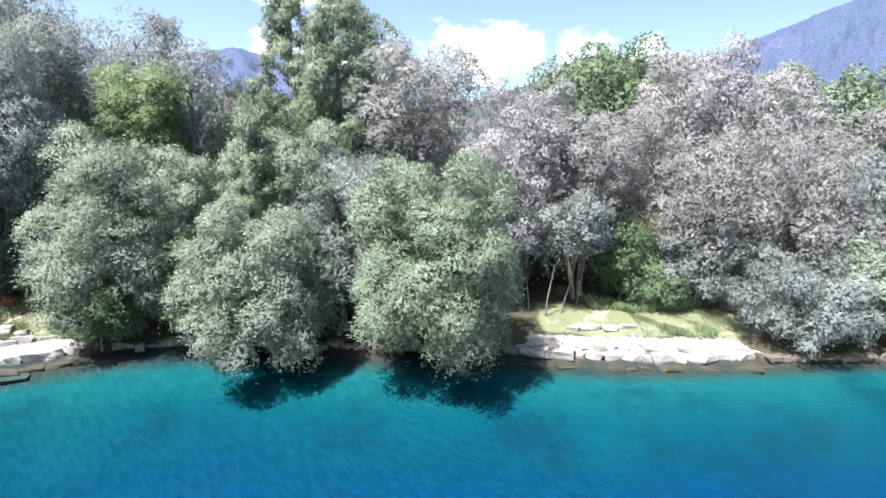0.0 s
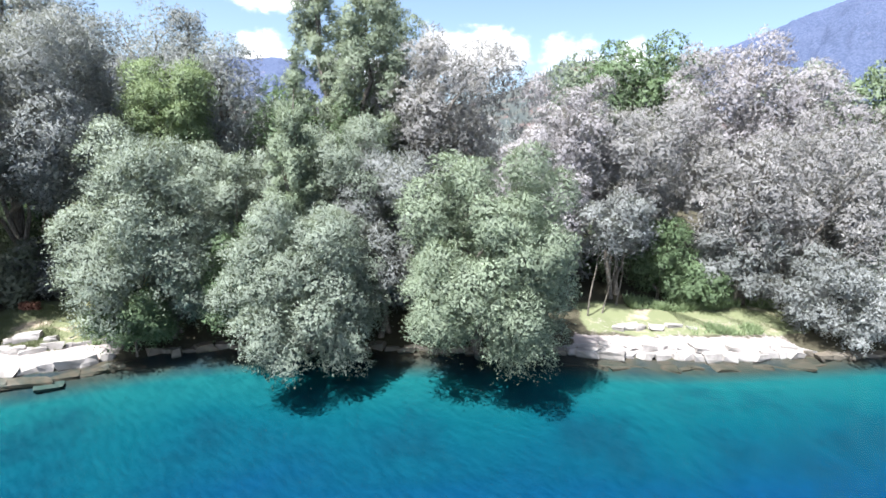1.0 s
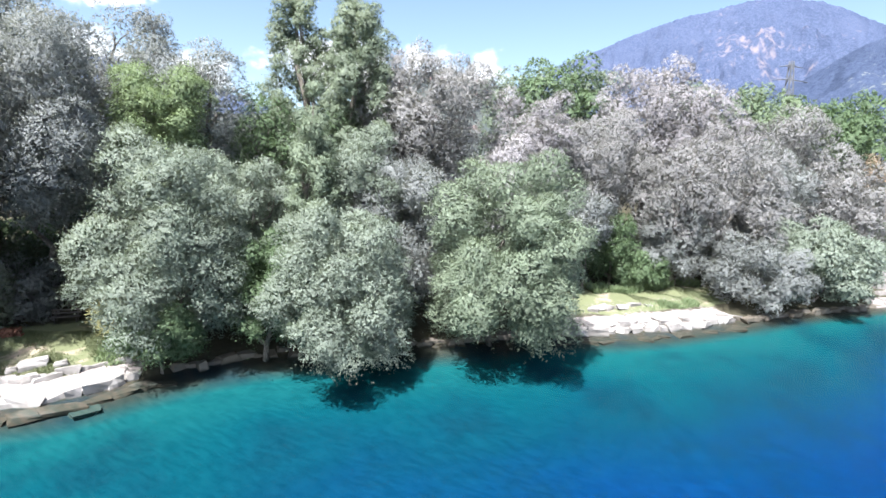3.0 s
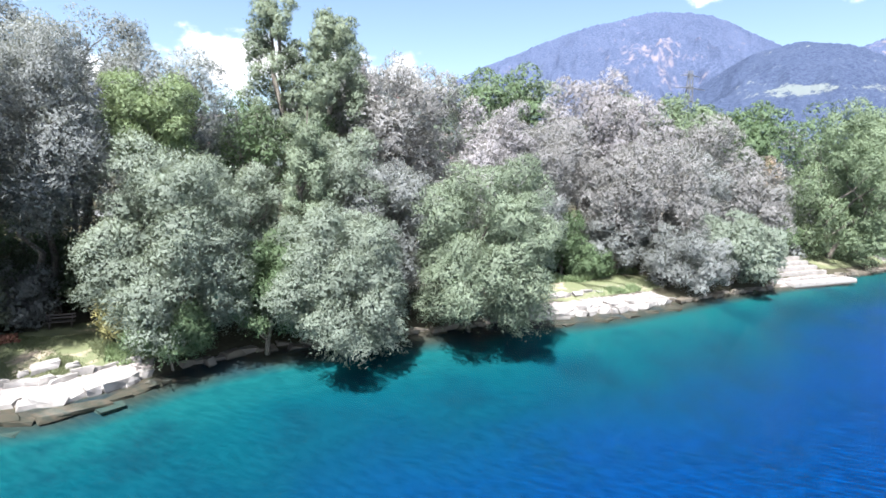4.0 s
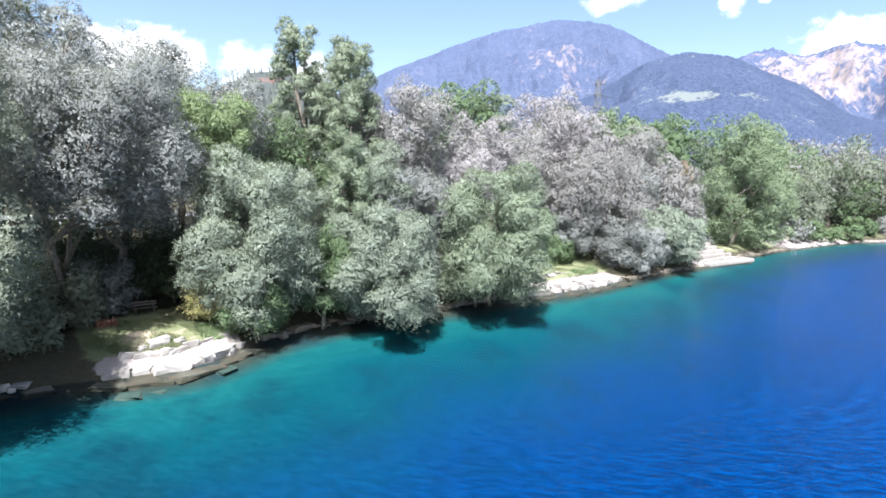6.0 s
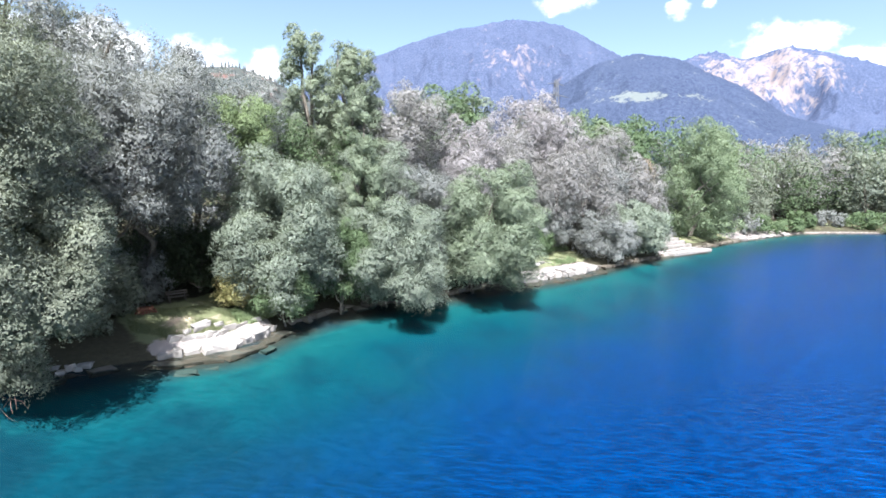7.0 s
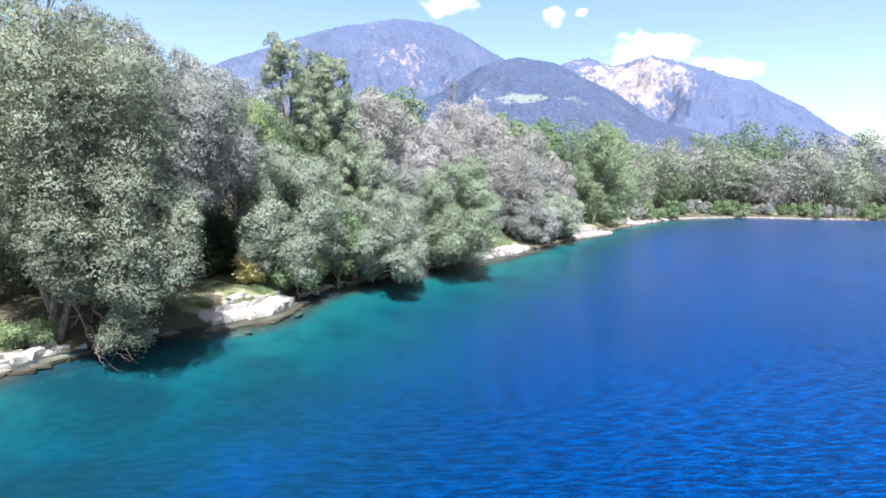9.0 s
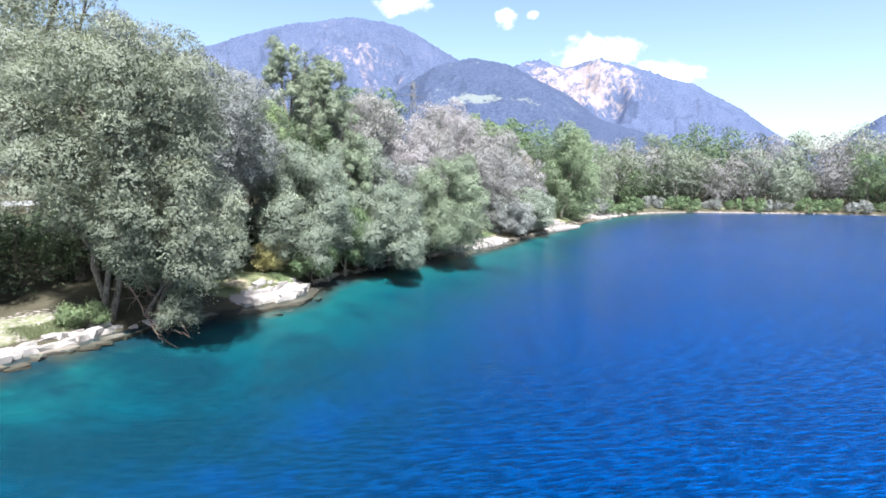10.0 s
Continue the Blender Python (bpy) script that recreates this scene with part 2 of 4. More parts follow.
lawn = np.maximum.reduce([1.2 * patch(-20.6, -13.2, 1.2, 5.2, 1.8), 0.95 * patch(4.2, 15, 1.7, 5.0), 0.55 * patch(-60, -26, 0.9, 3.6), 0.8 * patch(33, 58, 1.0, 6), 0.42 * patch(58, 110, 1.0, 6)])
gravel = np.maximum.reduce([patch(-20.2, -14.6, 0.2, 1.35, 0.5), 0.9 * patch(3.4, 13.4, 0.3, 1.5, 0.6), 0.46 * patch(-60, -26, 0.7, 4.2), 0.40 * patch(4.0, 13.8, 1.3, 3.6), patch(24.5, 31.5, -0.2, 1.0), patch(43.5, 58, -0.2, 2.6),
                            0.54 * patch(58, 100, -0.2, 0.9)])
# scaled distance offshore, drives the water tint painted on the bed
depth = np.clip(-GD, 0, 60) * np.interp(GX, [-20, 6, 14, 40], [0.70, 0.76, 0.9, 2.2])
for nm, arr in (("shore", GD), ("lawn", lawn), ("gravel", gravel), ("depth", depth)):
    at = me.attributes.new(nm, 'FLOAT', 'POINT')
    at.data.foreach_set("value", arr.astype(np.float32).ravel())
ground = tagged(part("ground", me), "grassy lake shore with pale gravel edge, lake bed painted with the water's tint", "ground", kind="structure")


def water_material():
    m = Mat("lake_water")
    p = m.pos((1.0, 1.0, 1.0))
    mp = m.n("ShaderNodeMapping", Scale=(0.16, 0.62, 1.0))
    mp.vector_type = 'TEXTURE'
    mp.inputs["Rotation"].default_value = (0, 0, radians(44))
    m.link(p, mp.inputs["Vector"])
    w1, w2 = m.noise(0.95, 4, 0.6, mp.outputs[0]), m.noise(0.12, 3, 0.5, p)
    calm = m.math('ADD', m.math('MULTIPLY', m.smooth(w2, 0.35, 0.65), 0.4), 0.7)
    sep = m.n("ShaderNodeSeparateXYZ")
    m.link(p, sep.inputs[0])
    open_water = m.math('ADD', m.math('MULTIPLY', m.smooth(m.math('MULTIPLY', sep.outputs[1], -1.0), -19, -3), 0.88), 0.12)
    h = m.math('MULTIPLY', m.math('MULTIPLY', w1, calm), open_water)
    nrm = m.bump(h, 1.0, 0.05)
    fr = m.n("ShaderNodeFresnel", IOR=1.09)
    m.link(nrm, fr.inputs["Normal"])
    # ripple reflections are put into the water colours: paler crests, darker troughs
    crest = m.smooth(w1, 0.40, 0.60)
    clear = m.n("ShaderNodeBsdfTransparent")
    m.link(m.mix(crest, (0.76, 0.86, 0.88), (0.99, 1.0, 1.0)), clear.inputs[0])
    gloss = m.n("ShaderNodeBsdfGlossy", Roughness=0.2)
    m.link(nrm, gloss.inputs["Normal"])
    mx = m.n("ShaderNodeMixShader")
    m.link(fr.outputs[0], mx.inputs[0])
    swell = m.n("ShaderNodeBsdfDiffuse")
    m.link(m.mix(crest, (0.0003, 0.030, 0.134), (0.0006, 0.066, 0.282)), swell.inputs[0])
    m.link(m.bump(m.math('MULTIPLY', w1, calm), 1.0, 1.0), swell.inputs["Normal"])
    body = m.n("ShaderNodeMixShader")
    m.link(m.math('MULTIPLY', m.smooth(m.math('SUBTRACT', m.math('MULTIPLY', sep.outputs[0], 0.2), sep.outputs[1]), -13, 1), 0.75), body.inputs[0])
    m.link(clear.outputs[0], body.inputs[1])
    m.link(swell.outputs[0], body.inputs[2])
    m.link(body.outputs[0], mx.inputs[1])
    m.link(gloss.outputs[0], mx.inputs[2])
    m.link(mx.outputs[0], m.out.inputs[0])
    return m.m


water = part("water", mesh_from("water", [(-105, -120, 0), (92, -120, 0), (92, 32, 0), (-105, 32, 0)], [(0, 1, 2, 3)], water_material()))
tagged(water, "clear turquoise to deep blue lake water with small ripples", "water", kind="structure")


# ---- trees ----
PROFILE = {
    "dome": lambda u: np.where(u < 0.38, np.sqrt(np.clip(1 - ((0.38 - u) / 0.62) ** 2, 0, 1)), np.sqrt(np.clip(1 - ((u - 0.38) / 0.66) ** 2, 0, 1))),
    "round": lambda u: np.sqrt(np.clip(1 - (1.96 * u - 0.98) ** 2, 0.02, 1)),
    "high": lambda u: np.where(u < 0.6, 0.45 + 0.55 * u / 0.6, np.sqrt(np.clip(1 - ((u - 0.6) / 0.44) ** 2, 0.02, 1))),
    "column": lambda u: np.clip(1.25 * np.sqrt(np.clip(1 - u, 0, 1)) * (0.55 + 0.9 * u), 0.12, 1.0),
    "egg": lambda u: np.where(u < 0.3, 0.75 + 0.25 * u / 0.3, np.clip(1.0 - (np.clip(u - 0.3, 0, 1) / 0.72) ** 1.8, 0.08, 1)),
}


def unit(v):
    return v / (np.linalg.norm(v, axis=-1, keepdims=True) + 1e-9)


def lobes_of(rng, form, R, zb, zt, count, size, lean, rag=1.0, tuft=(0.22, 0.50)):
    """Rounded masses of a crown: large ones set close on its outline, each set with tufts."""
    out = []
    fine = np.linspace(0.02, 0.98, 60)
    dens = np.cumsum(PROFILE[form](fine) + 0.2)
    u = np.interp((np.arange(count) + rng.uniform(0, 1, count)) / count * dens[-1], dens, fine)
    ang = np.arange(count) * 2.39996 + rng.uniform(-0.5, 0.5, count)
    rad = R * size * rng.uniform(0.6, 1.35, count)
    hgt = zt - zb
    for i in range(count):
        r = min(rad[i], hgt * 0.2)
        z = zb + r * 0.7 + u[i] * (hgt - 1.7 * r)
        k = float(PROFILE[form](np.array((z - zb) / hgt)))
        q = max(R * k - r * 0.85, 0.03 * R) * (rng.uniform(1.0, 1 + 0.24 * rag) if rng.random() < 0.25 else rng.uniform(1 - 0.22 * rag, 1.0))
        f = (z - zb) / hgt
        c = np.array((math.cos(ang[i]) * q + lean[0] * f, math.sin(ang[i]) * q + lean[1] * f, z))
        out.append((*c, r * 0.78))
        for _ in range(SUB):
            d = unit(rng.normal(size=3) * 0.8 + (math.cos(ang[i]) * 0.6, math.sin(ang[i]) * 0.6, 0.55))
            rr = r * rng.uniform(*tuft)
            out.append((*(c + d * r * rng.uniform(0.72, 1.06)), rr))
    return np.array(out)


SUB = 13


def leaves(rng, lobes, count, L, W, up, droop, spray, uneven=0.28, per=4):
    """Leaf blades in feathery sprays over the masses, as one vertex array of triangles."""
    ns = count // per
    wgt = lobes[:, 3] ** 2
    li = rng.choice(len(lobes), int(ns * 3.2), p=wgt / wgt.sum())
    d = unit(rng.normal(size=(len(li), 3)))
    flip = (d[:, 2] < -0.15) & (rng.random(len(li)) < 0.7)
    d[flip, 2] *= -1
    r = lobes[li, 3]
    p = lobes[li, :3] + d * (r * (1.0 - np.abs(rng.normal(0, 0.03 + 0.35 * uneven, len(li)))))[:, None]
    deep = np.ones(len(li), bool)
    for c in lobes:
        deep &= ((p - c[:3]) ** 2).sum(1) > (0.78 * c[3]) ** 2
    hid = p[:, 0] * 0.25 + p[:, 1] - lobes[:, 1].mean() - 0.25 * lobes[:, 0].mean() > 0.25 * np.ptp(lobes[:, 1])
    deep &= ~hid | (rng.random(len(li)) < 0.30)
    keep = np.where(deep | (rng.random(len(li)) < 0.08))[0][:ns]
    p, d = p[keep], d[keep]
    step = SUB + 1 if len(lobes) % (SUB + 1) == 0 else 1
    big = unit(p - lobes[(li[keep] // step) * step, :3])
    out = unit(p * np.array((1, 1, 0)) - np.append(lobes[:, :2].mean(0), 0) * np.array((1, 1, 0)))
    ax = unit(d * 0.6 + out * 0.35 + np.array((0, 0, up)) + rng.normal(0, 0.3, p.shape))
    sl = spray * np.where(rng.random(len(p)) < 0.16, 1.7, 1.0) * rng.uniform(0.5, 1.2, len(p))
    s = rng.uniform(0.0, 1.0, (len(p), per))
    P = p[:, None] + ax[:, None] * (s * sl[:, None])[..., None]
    P[..., 2] -= droop * s ** 2 * sl[:, None]
    P += rng.normal(0, 1.0, P.shape) * (0.13 * spray * (1.15 - s))[..., None]
    A = unit(ax[:, None] * 0.9 + rng.normal(0, 0.42, P.shape) - np.array((0, 0, droop * 0.6)))
    flat = max(0.0, 1.0 - 2.0 * uneven)
    A = unit(A - d[:, None] * ((A * d[:, None]).sum(-1, keepdims=True) * flat))
    N = unit(d[:, None] * (0.45 + flat) + big[:, None] * 0.55 + np.array((0, 0, 0.3)) + rng.normal(0, 0.36, P.shape))
    S = unit(np.cross(A, N))
    l = (L * rng.uniform(0.65, 1.35, s.shape))[..., None]
    w = (W * rng.uniform(0.7, 1.3, s.shape))[..., None] * 0.5
    V = np.stack((P - S * w + A * l * 0.25, P + S * w + A * l * 0.25, P + A * l), 2).reshape(-1, 3)
    soft = unit(d[:, None] * 0.85 + big[:, None] * 0.5 + N * uneven + np.array((0, 0, 0.2)))
    return V, np.repeat(soft.reshape(-1, 3), 3, 0)


def inner_leaves(rng, lobes, count, L):
    """Shaded foliage inside the masses: coarse leaves lying every way."""
    main = lobes[::SUB + 1]
    wgt = main[:, 3] ** 3
    li = rng.choice(len(main), count, p=wgt / wgt.sum())
    d = unit(rng.normal(size=(count, 3)))
    P = main[li, :3] + d * (main[li, 3] * 0.95 * rng.random(count) ** 0.3)[:, None]
    axis = np.array((*main[:, :2].mean(0), 0))
    P[:, :2] -= (P - axis)[:, :2] * (rng.random(count) ** 3 * 0.7)[:, None]
    A, B = unit(rng.normal(size=P.shape)), unit(rng.normal(size=P.shape))
    B *= np.where((np.cross(B, A) * d).sum(1) < 0, -1.0, 1.0)[:, None]
    l = (L * rng.uniform(0.6, 1.4, count))[:, None]
    V = np.stack((P - B * l * 0.4, P + B * l * 0.4, P + A * l), 1).reshape(-1, 3)
    return V, np.repeat(unit(unit(np.cross(B, A)) * 0.5 + d * 0.8 + np.array((0, 0, 0.4))), 3, 0)


def triangle_mesh(name, V, material, soft=None):
    me = bpy.data.meshes.new(name)
    me.vertices.add(len(V))
    me.vertices.foreach_set("co", V.astype(np.float32).ravel())
    idx = np.arange(len(V), dtype=np.int32)
    n = len(idx)
    me.loops.add(n)
    me.loops.foreach_set("vertex_index", idx)
    me.polygons.add(n // 3)
    me.polygons.foreach_set("loop_start", np.arange(0, n, 3, dtype=np.int32))
    me.materials.append(material)
    if soft is not None:
        me.polygons.foreach_set("use_smooth", np.ones(n // 3, bool))
        at = me.attributes.new("custom_normal", 'FLOAT_VECTOR', 'POINT')
        at.data.foreach_set("vector", soft.astype(np.float32).ravel())
    me.update(calc_edges=True)
    return me


def tube(verts, faces, pts, radii, sides=7):
    """Appends a tapered tube along pts."""
    base = len(verts)
    pts = [Vector(p) for p in pts]
    for i, (p, r) in enumerate(zip(pts, radii)):
        way = (pts[min(i + 1, len(pts) - 1)] - pts[max(i - 1, 0)]).normalized()
        q = way.to_track_quat('Z', 'X')
        for k in range(sides):
            a = 2 * math.pi * k / sides
            verts.append(p + q @ Vector((math.cos(a) * r, math.sin(a) * r, 0)))
    for i in range(len(pts) - 1):
        for k in range(sides):
            a, b = base + i * sides + k, base + i * sides + (k + 1) % sides
            faces.append((a, b, b + sides, a + sides))
    faces.append(tuple(base + (len(pts) - 1) * sides + k for k in range(sides)))


def bend(rng, a, b, n, sag):
    """A wandering line from a to b."""
    a, b = np.array(a, float), np.array(b, float)
    out = []
    for i in range(n):
        f = i / (n - 1)
        w = rng.normal(0, sag, 3) * math.sin(math.pi * f)
        out.append(a + (b - a) * f + w + np.array((0, 0, sag * 1.2 * math.sin(math.pi * f))))
    return out


# leaf length and width, spray length, unevenness, size of the tufts
DETAIL = {"near": (0.094, 0.050, 0.30, 0.26, (0.22, 0.50)), "mid": (0.102, 0.058, 0.20, 0.15, (0.28, 0.54)), "mid2": (0.135, 0.080, 0.24, 0.13, (0.30, 0.56)),
          "far": (0.23, 0.145, 0.26, 0.10, (0.32, 0.58)), "low": (0.27, 0.16, 0.40, 0.2, (0.3, 0.5))}


def tree(name, label, x, y, R, zb, zt, leaf="sage", form="dome", count=14, size=0.36, n=50000, detail="near", seed=0, lean=(0, 0),
         shift=(0, 0), stems=1, bark=None, up=0.35, droop=0.25, category="tree", group="", thick=1.0, dense=1.0, limbs=6, rag=1.0):
    """A broad-leaved tree: heights zb and zt of the crown over the lake, base on the ground, crown shifted off the base by shift."""
    rng = np.random.default_rng(seed * 7 + 11)
    count, size = int(count * 1.7), size * 1.08
    base = gz(x, y)
    root = tagged(new(name), label, category, group)
    root.location = (x, y, base)
    L, W, spray, uneven, tuft = DETAIL[detail]
    lob = lobes_of(rng, form, R, zb - base, zt - base, count, size, lean, rag, tuft)
    lob[:, 0] += shift[0]
    lob[:, 1] += shift[1]
    V, soft = leaves(rng, lob, n, L, W, up, droop, spray, uneven)
    if dense > 0:
        V2, soft2 = inner_leaves(rng, lob, int(n * 0.16 * dense), 0.11 + 0.5 * L)
        V, soft = np.concatenate((V, V2)), np.concatenate((soft, soft2))
    part("crown", triangle_mesh("crown", V, LEAF[leaf], soft), root)
    bark = bark or BARK
    main = lob[::SUB + 1]
    order = main[np.argsort(main[:, 2])]
    tr = max(0.05, 0.021 * (zt - base)) * thick
    heads = []
    sv, sf = [], []
    for k in range(stems):
        a = 2 * math.pi * (k + rng.random() * 0.5) / stems
        off = 0.0 if stems == 1 else 0.25 + 0.04 * R
        tip = order[-1 - k % len(order), :3] if stems == 1 else order[len(order) // 2 + k % max(1, len(order) // 2), :3]
        line = bend(rng, (math.cos(a) * off, math.sin(a) * off, -0.25), tip, 8, 0.02 * (zt - base))
        tube(sv, sf, line, [tr * (1.25 if i == 0 else 1) * (1 - 0.85 * i / 7) / math.sqrt(stems) for i in range(8)], 9)
        heads.append(line)
    trunk = part("trunk", mesh_from("trunk", sv, sf, bark, True), root)
    pick = rng.permutation(len(main))[:limbs] if limbs < len(main) else range(len(main))
    for i in pick:
        c = main[i, :3]
        h = heads[int(rng.integers(len(heads)))]
        j = max(1, min(5, int(np.argmin([abs(q[2] - (c[2] - 0.25 * (zt - base))) for q in h]))))
        lv, lf = [], []
        line = bend(rng, h[j], c, 6, 0.12)
        tube(lv, lf, line, [tr * 0.5 * (1 - 0.8 * k / 5) for k in range(6)], 5)
        for _ in range(3):
            tw = unit(rng.normal(size=3) + (0, 0, 0.3)) * main[i, 3] * 0.9
            tube(lv, lf, bend(rng, line[3 + int(rng.integers(2))], c + tw, 4, 0.06), [tr * 0.16, tr * 0.12, tr * 0.08, 0.006], 4)
        part("limb", mesh_from("limb", lv, lf, bark, True), trunk)
    return root


W_BANK = "grey-green willow with drooping boughs over the lake edge"
W_TALL = "tall silver-leaved willow in the shore wood"
W_PALE = "pale silvery willow with rounded sunlit boughs"

# willows standing at the water's edge
tree("willow", "rounded grey-green willow beside the lawn and stones", -13.3, 21.2, 2.95, 0.9, 8.75, "sage", "dome", 20, 0.30, 112000, seed=101, shift=(-0.3, -0.6), stems=3)
tree("willow", W_BANK, -7.3, 20.9, 2.75, 0.25, 6.3, "sage", "dome", 20, 0.30, 106400, seed=2, shift=(-0.1, -1.6), stems=3, bark=BARK_PALE, droop=0.4)
tree("willow", "large bushy grey-green willow leaning over the water", -0.8, 21.2, 3.1, 0.25, 8.6, "fresh", "dome", 24, 0.30, 128799, seed=3, shift=(0.1, -1.7), stems=3, droop=0.4)
tree("willow", "slender grey-green willow behind the lake-edge bushes", -6.6, 23.2, 2.3, 3.0, 9.8, "sage", "round", 12, 0.36, 58799, seed=4, stems=2)
tree("willow", "grey-green willow growing between larger willows", -11.2, 22.8, 2.0, 2.2, 8.5, "sage", "round", 11, 0.36, 50400, seed=5, stems=2)
tree("willow", "grey willow in the second row behind the bank", -4.6, 21.9, 2.1, 1.6, 8.5, "dusk", "round", 11, 0.36, 50400, seed=6, stems=2)
tree("shrub", "leafy green shrub in the gap between willows", -10.4, 20.5, 1.6, 0.7, 5.2, "green", "dome", 10, 0.36, 33600, seed=7, category="shrub")
tree("shrub", "bright green shrub at the foot of the willow", -13.9, 19.4, 1.3, 0.5, 2.7, "green", "dome", 9, 0.4, 22400, seed=8, category="shrub", limbs=3)
tree("shrub", "yellowing shrub with orange leaves beside the lawn", -15.6, 21.3, 0.95, 0.8, 3.0, "gold", "dome", 8, 0.4, 14000, seed=9, category="shrub", limbs=3)

# second row and tall trees behind
tree("aspen", "light green pointed young poplar among willows", -8.4, 21.4, 1.2, 3.0, 11.0, "fresh", "egg", 16, 0.30, 36000, seed=10, up=1.0, rag=1.4)
tree("robinia", "yellow-green locust tree with layered fans of leaves", -14.7, 24.6, 2.0, 7.0, 12.0, "lime", "round", 14, 0.32, 50000, seed=11, up=0.1, droop=0.5)
tree("poplar", "tall grey-green poplar above the willow crowns", -8.9, 28.6, 1.9, 5.5, 17.2, "poplar", "column", 34, 0.22, 56000, "mid", seed=112, up=1.0, rag=0.9, dense=0.8)
tree("poplar", "tall grey-green poplar with a broad bushy crown", -6.1, 26.8, 1.9, 5.0, 16.3, "poplar", "column", 34, 0.22, 56000, "mid", seed=113, up=1.0, rag=0.9, dense=0.8)
tree("poplar", "grey-green poplar filling the gap behind two taller ones", -5.5, 29.8, 2.2, 4.5, 16.9, "poplar", "column", 28, 0.25, 40000, "mid", seed=114, up=1.0, rag=1.5)
tree("willow", "silvery young tree behind the tall poplars", -3.3, 31.5, 1.2, 8, 15.0, "lilac", "egg", 8, 0.45, 8550, "mid2", seed=14)
tree("willow", "grey willow below the poplars", -11.8, 28.4, 2.0, 3.5, 10.6, "dusk", "round", 12, 0.36, 22000, "mid", seed=65)
tree("maple", "fresh green tree below the poplars", -10.3, 28.0, 2.1, 4.0, 11.8, "green", "round", 11, 0.38, 20000, "mid", seed=15)
tree("maple", "fresh green tree below the poplars", -6.6, 27.2, 1.8, 4.0, 11.2, "green", "round", 10, 0.38, 16000, "mid", seed=16)
tree("willow", "large grey-lilac willow with a rounded crown", -2.4, 27.2, 3.2, 5.0, 13.9, "silver", "high", 18, 0.31, 70000, "mid", seed=17, stems=3)
tree("willow", W_PALE, 3.6, 27.4, 2.7, 4.0, 12.4, "lilac", "high", 16, 0.32, 46000, "mid", seed=18, stems=2)
tree("willow", W_PALE, 1.9, 25.2, 2.4, 3.0, 9.8, "lilac", "round", 13, 0.34, 36000, "mid", seed=19, stems=2)
tree("willow", W_PALE, 6.7, 26.9, 2.4, 3.4, 10.8, "silver", "high", 13, 0.34, 36000, "mid", seed=20, stems=2)
tree("willow", "tall pale willow crowning the shore wood", 13.4, 31.3, 3.3, 5.0, 15.3, "lilac", "round", 16, 0.36, 44000, "mid2", seed=21)
tree("willow", "tall pale willow crowning the shore wood", 17.4, 30.6, 3.0, 5.0, 14.0, "lilac", "round", 15, 0.36, 36000, "mid2", seed=22)
tree("willow", W_TALL, 9.4, 29.2, 2.8, 4.0, 11.6, "silver", "round", 15, 0.33, 34000, "mid", seed=23)
tree("willow", "grey willow behind the small grassy beach", 13.0, 26.9, 2.8, 2.6, 10.0, "silver", "round", 15, 0.33, 40000, "mid", seed=24, stems=2)
tree("willow", "grey willow behind the small grassy beach", 16.6, 26.2, 3.2, 2.2, 10.6, "silver", "dome", 14, 0.33, 36000, "mid", seed=25, stems=2)
tree("shrub", "dusky grey shrub at the back of the grass", 12.6, 26.2, 1.9, 1.2, 6.4, "dusk", "dome", 11, 0.36, 26000, "mid", seed=26, category="shrub")
tree("shrub", "dark green shrub beside the footpath", 8.9, 27.0, 1.5, 1.0, 5.8, "green", "dome", 10, 0.38, 18000, "mid", seed=27, category="shrub")
tree("shrub", "low green shrub at the back of the grass", 10.9, 26.2, 1.2, 0.9, 3.2, "green", "dome", 8, 0.4, 10000, "mid", seed=28, category="shrub", limbs=3)
tree("shrub", "low grey shrub overhanging the water beside the grass", 16.0, 23.9, 2.6, 0.3, 4.4, "dusk", "dome", 14, 0.32, 40000, "mid", seed=29, category="shrub", shift=(0, -0.5), stems=3)
tree("shrub", "yellow-green shrub overhanging the water", 20.6, 24.2, 2.9, 0.3, 5.3, "sage", "dome", 14, 0.32, 38000, "mid2", seed=30, category="shrub", shift=(0, -0.6), stems=3)
tree("shrub", "low grey-green shrub beside the stone steps", 23.9, 25.2, 2.0, 0.4, 3.8, "sage", "dome", 11, 0.34, 19000, "mid2", seed=31, category="shrub", stems=2)
tree("willow", "broad grey-lilac willow above the shore shrubs", 24.5, 31.2, 4.0, 3.4, 12.6, "silver", "dome", 18, 0.31, 49400, "mid2", seed=32, stems=3)
tree("willow", "grey-lilac willow leaning over the shore shrubs", 28.6, 28.9, 3.0, 2.0, 9.0, "silver", "dome", 15, 0.33, 34200, "mid2", seed=33, stems=2)
tree("willow", W_TALL, 20.2, 28.4, 3.0, 2.6, 9.8, "dusk", "dome", 15, 0.33, 34200, "mid2", seed=34, stems=2)
tree("shrub", "bright green shrub beside the stone steps", 31.6, 29.4, 2.2, 1.0, 4.9, "green", "dome", 10, 0.38, 13300, "mid2", seed=35, category="shrub")
tree("maple", "green tree rising behind the grey willows", 26.2, 35.2, 3.1, 6.0, 15.4, "aspen", "round", 13, 0.36, 19000, "far", seed=36)
tree("maple", "tall green tree behind the shore wood", 32.5, 35.6, 3.3, 4.0, 14.4, "green", "round", 14, 0.36, 20900, "far", seed=37)
tree("aspen", "thin tree with dry brownish foliage", 35.2, 32.6, 1.6, 2.0, 10.4, "rust", "egg", 10, 0.42, 8550, "mid2", seed=38)
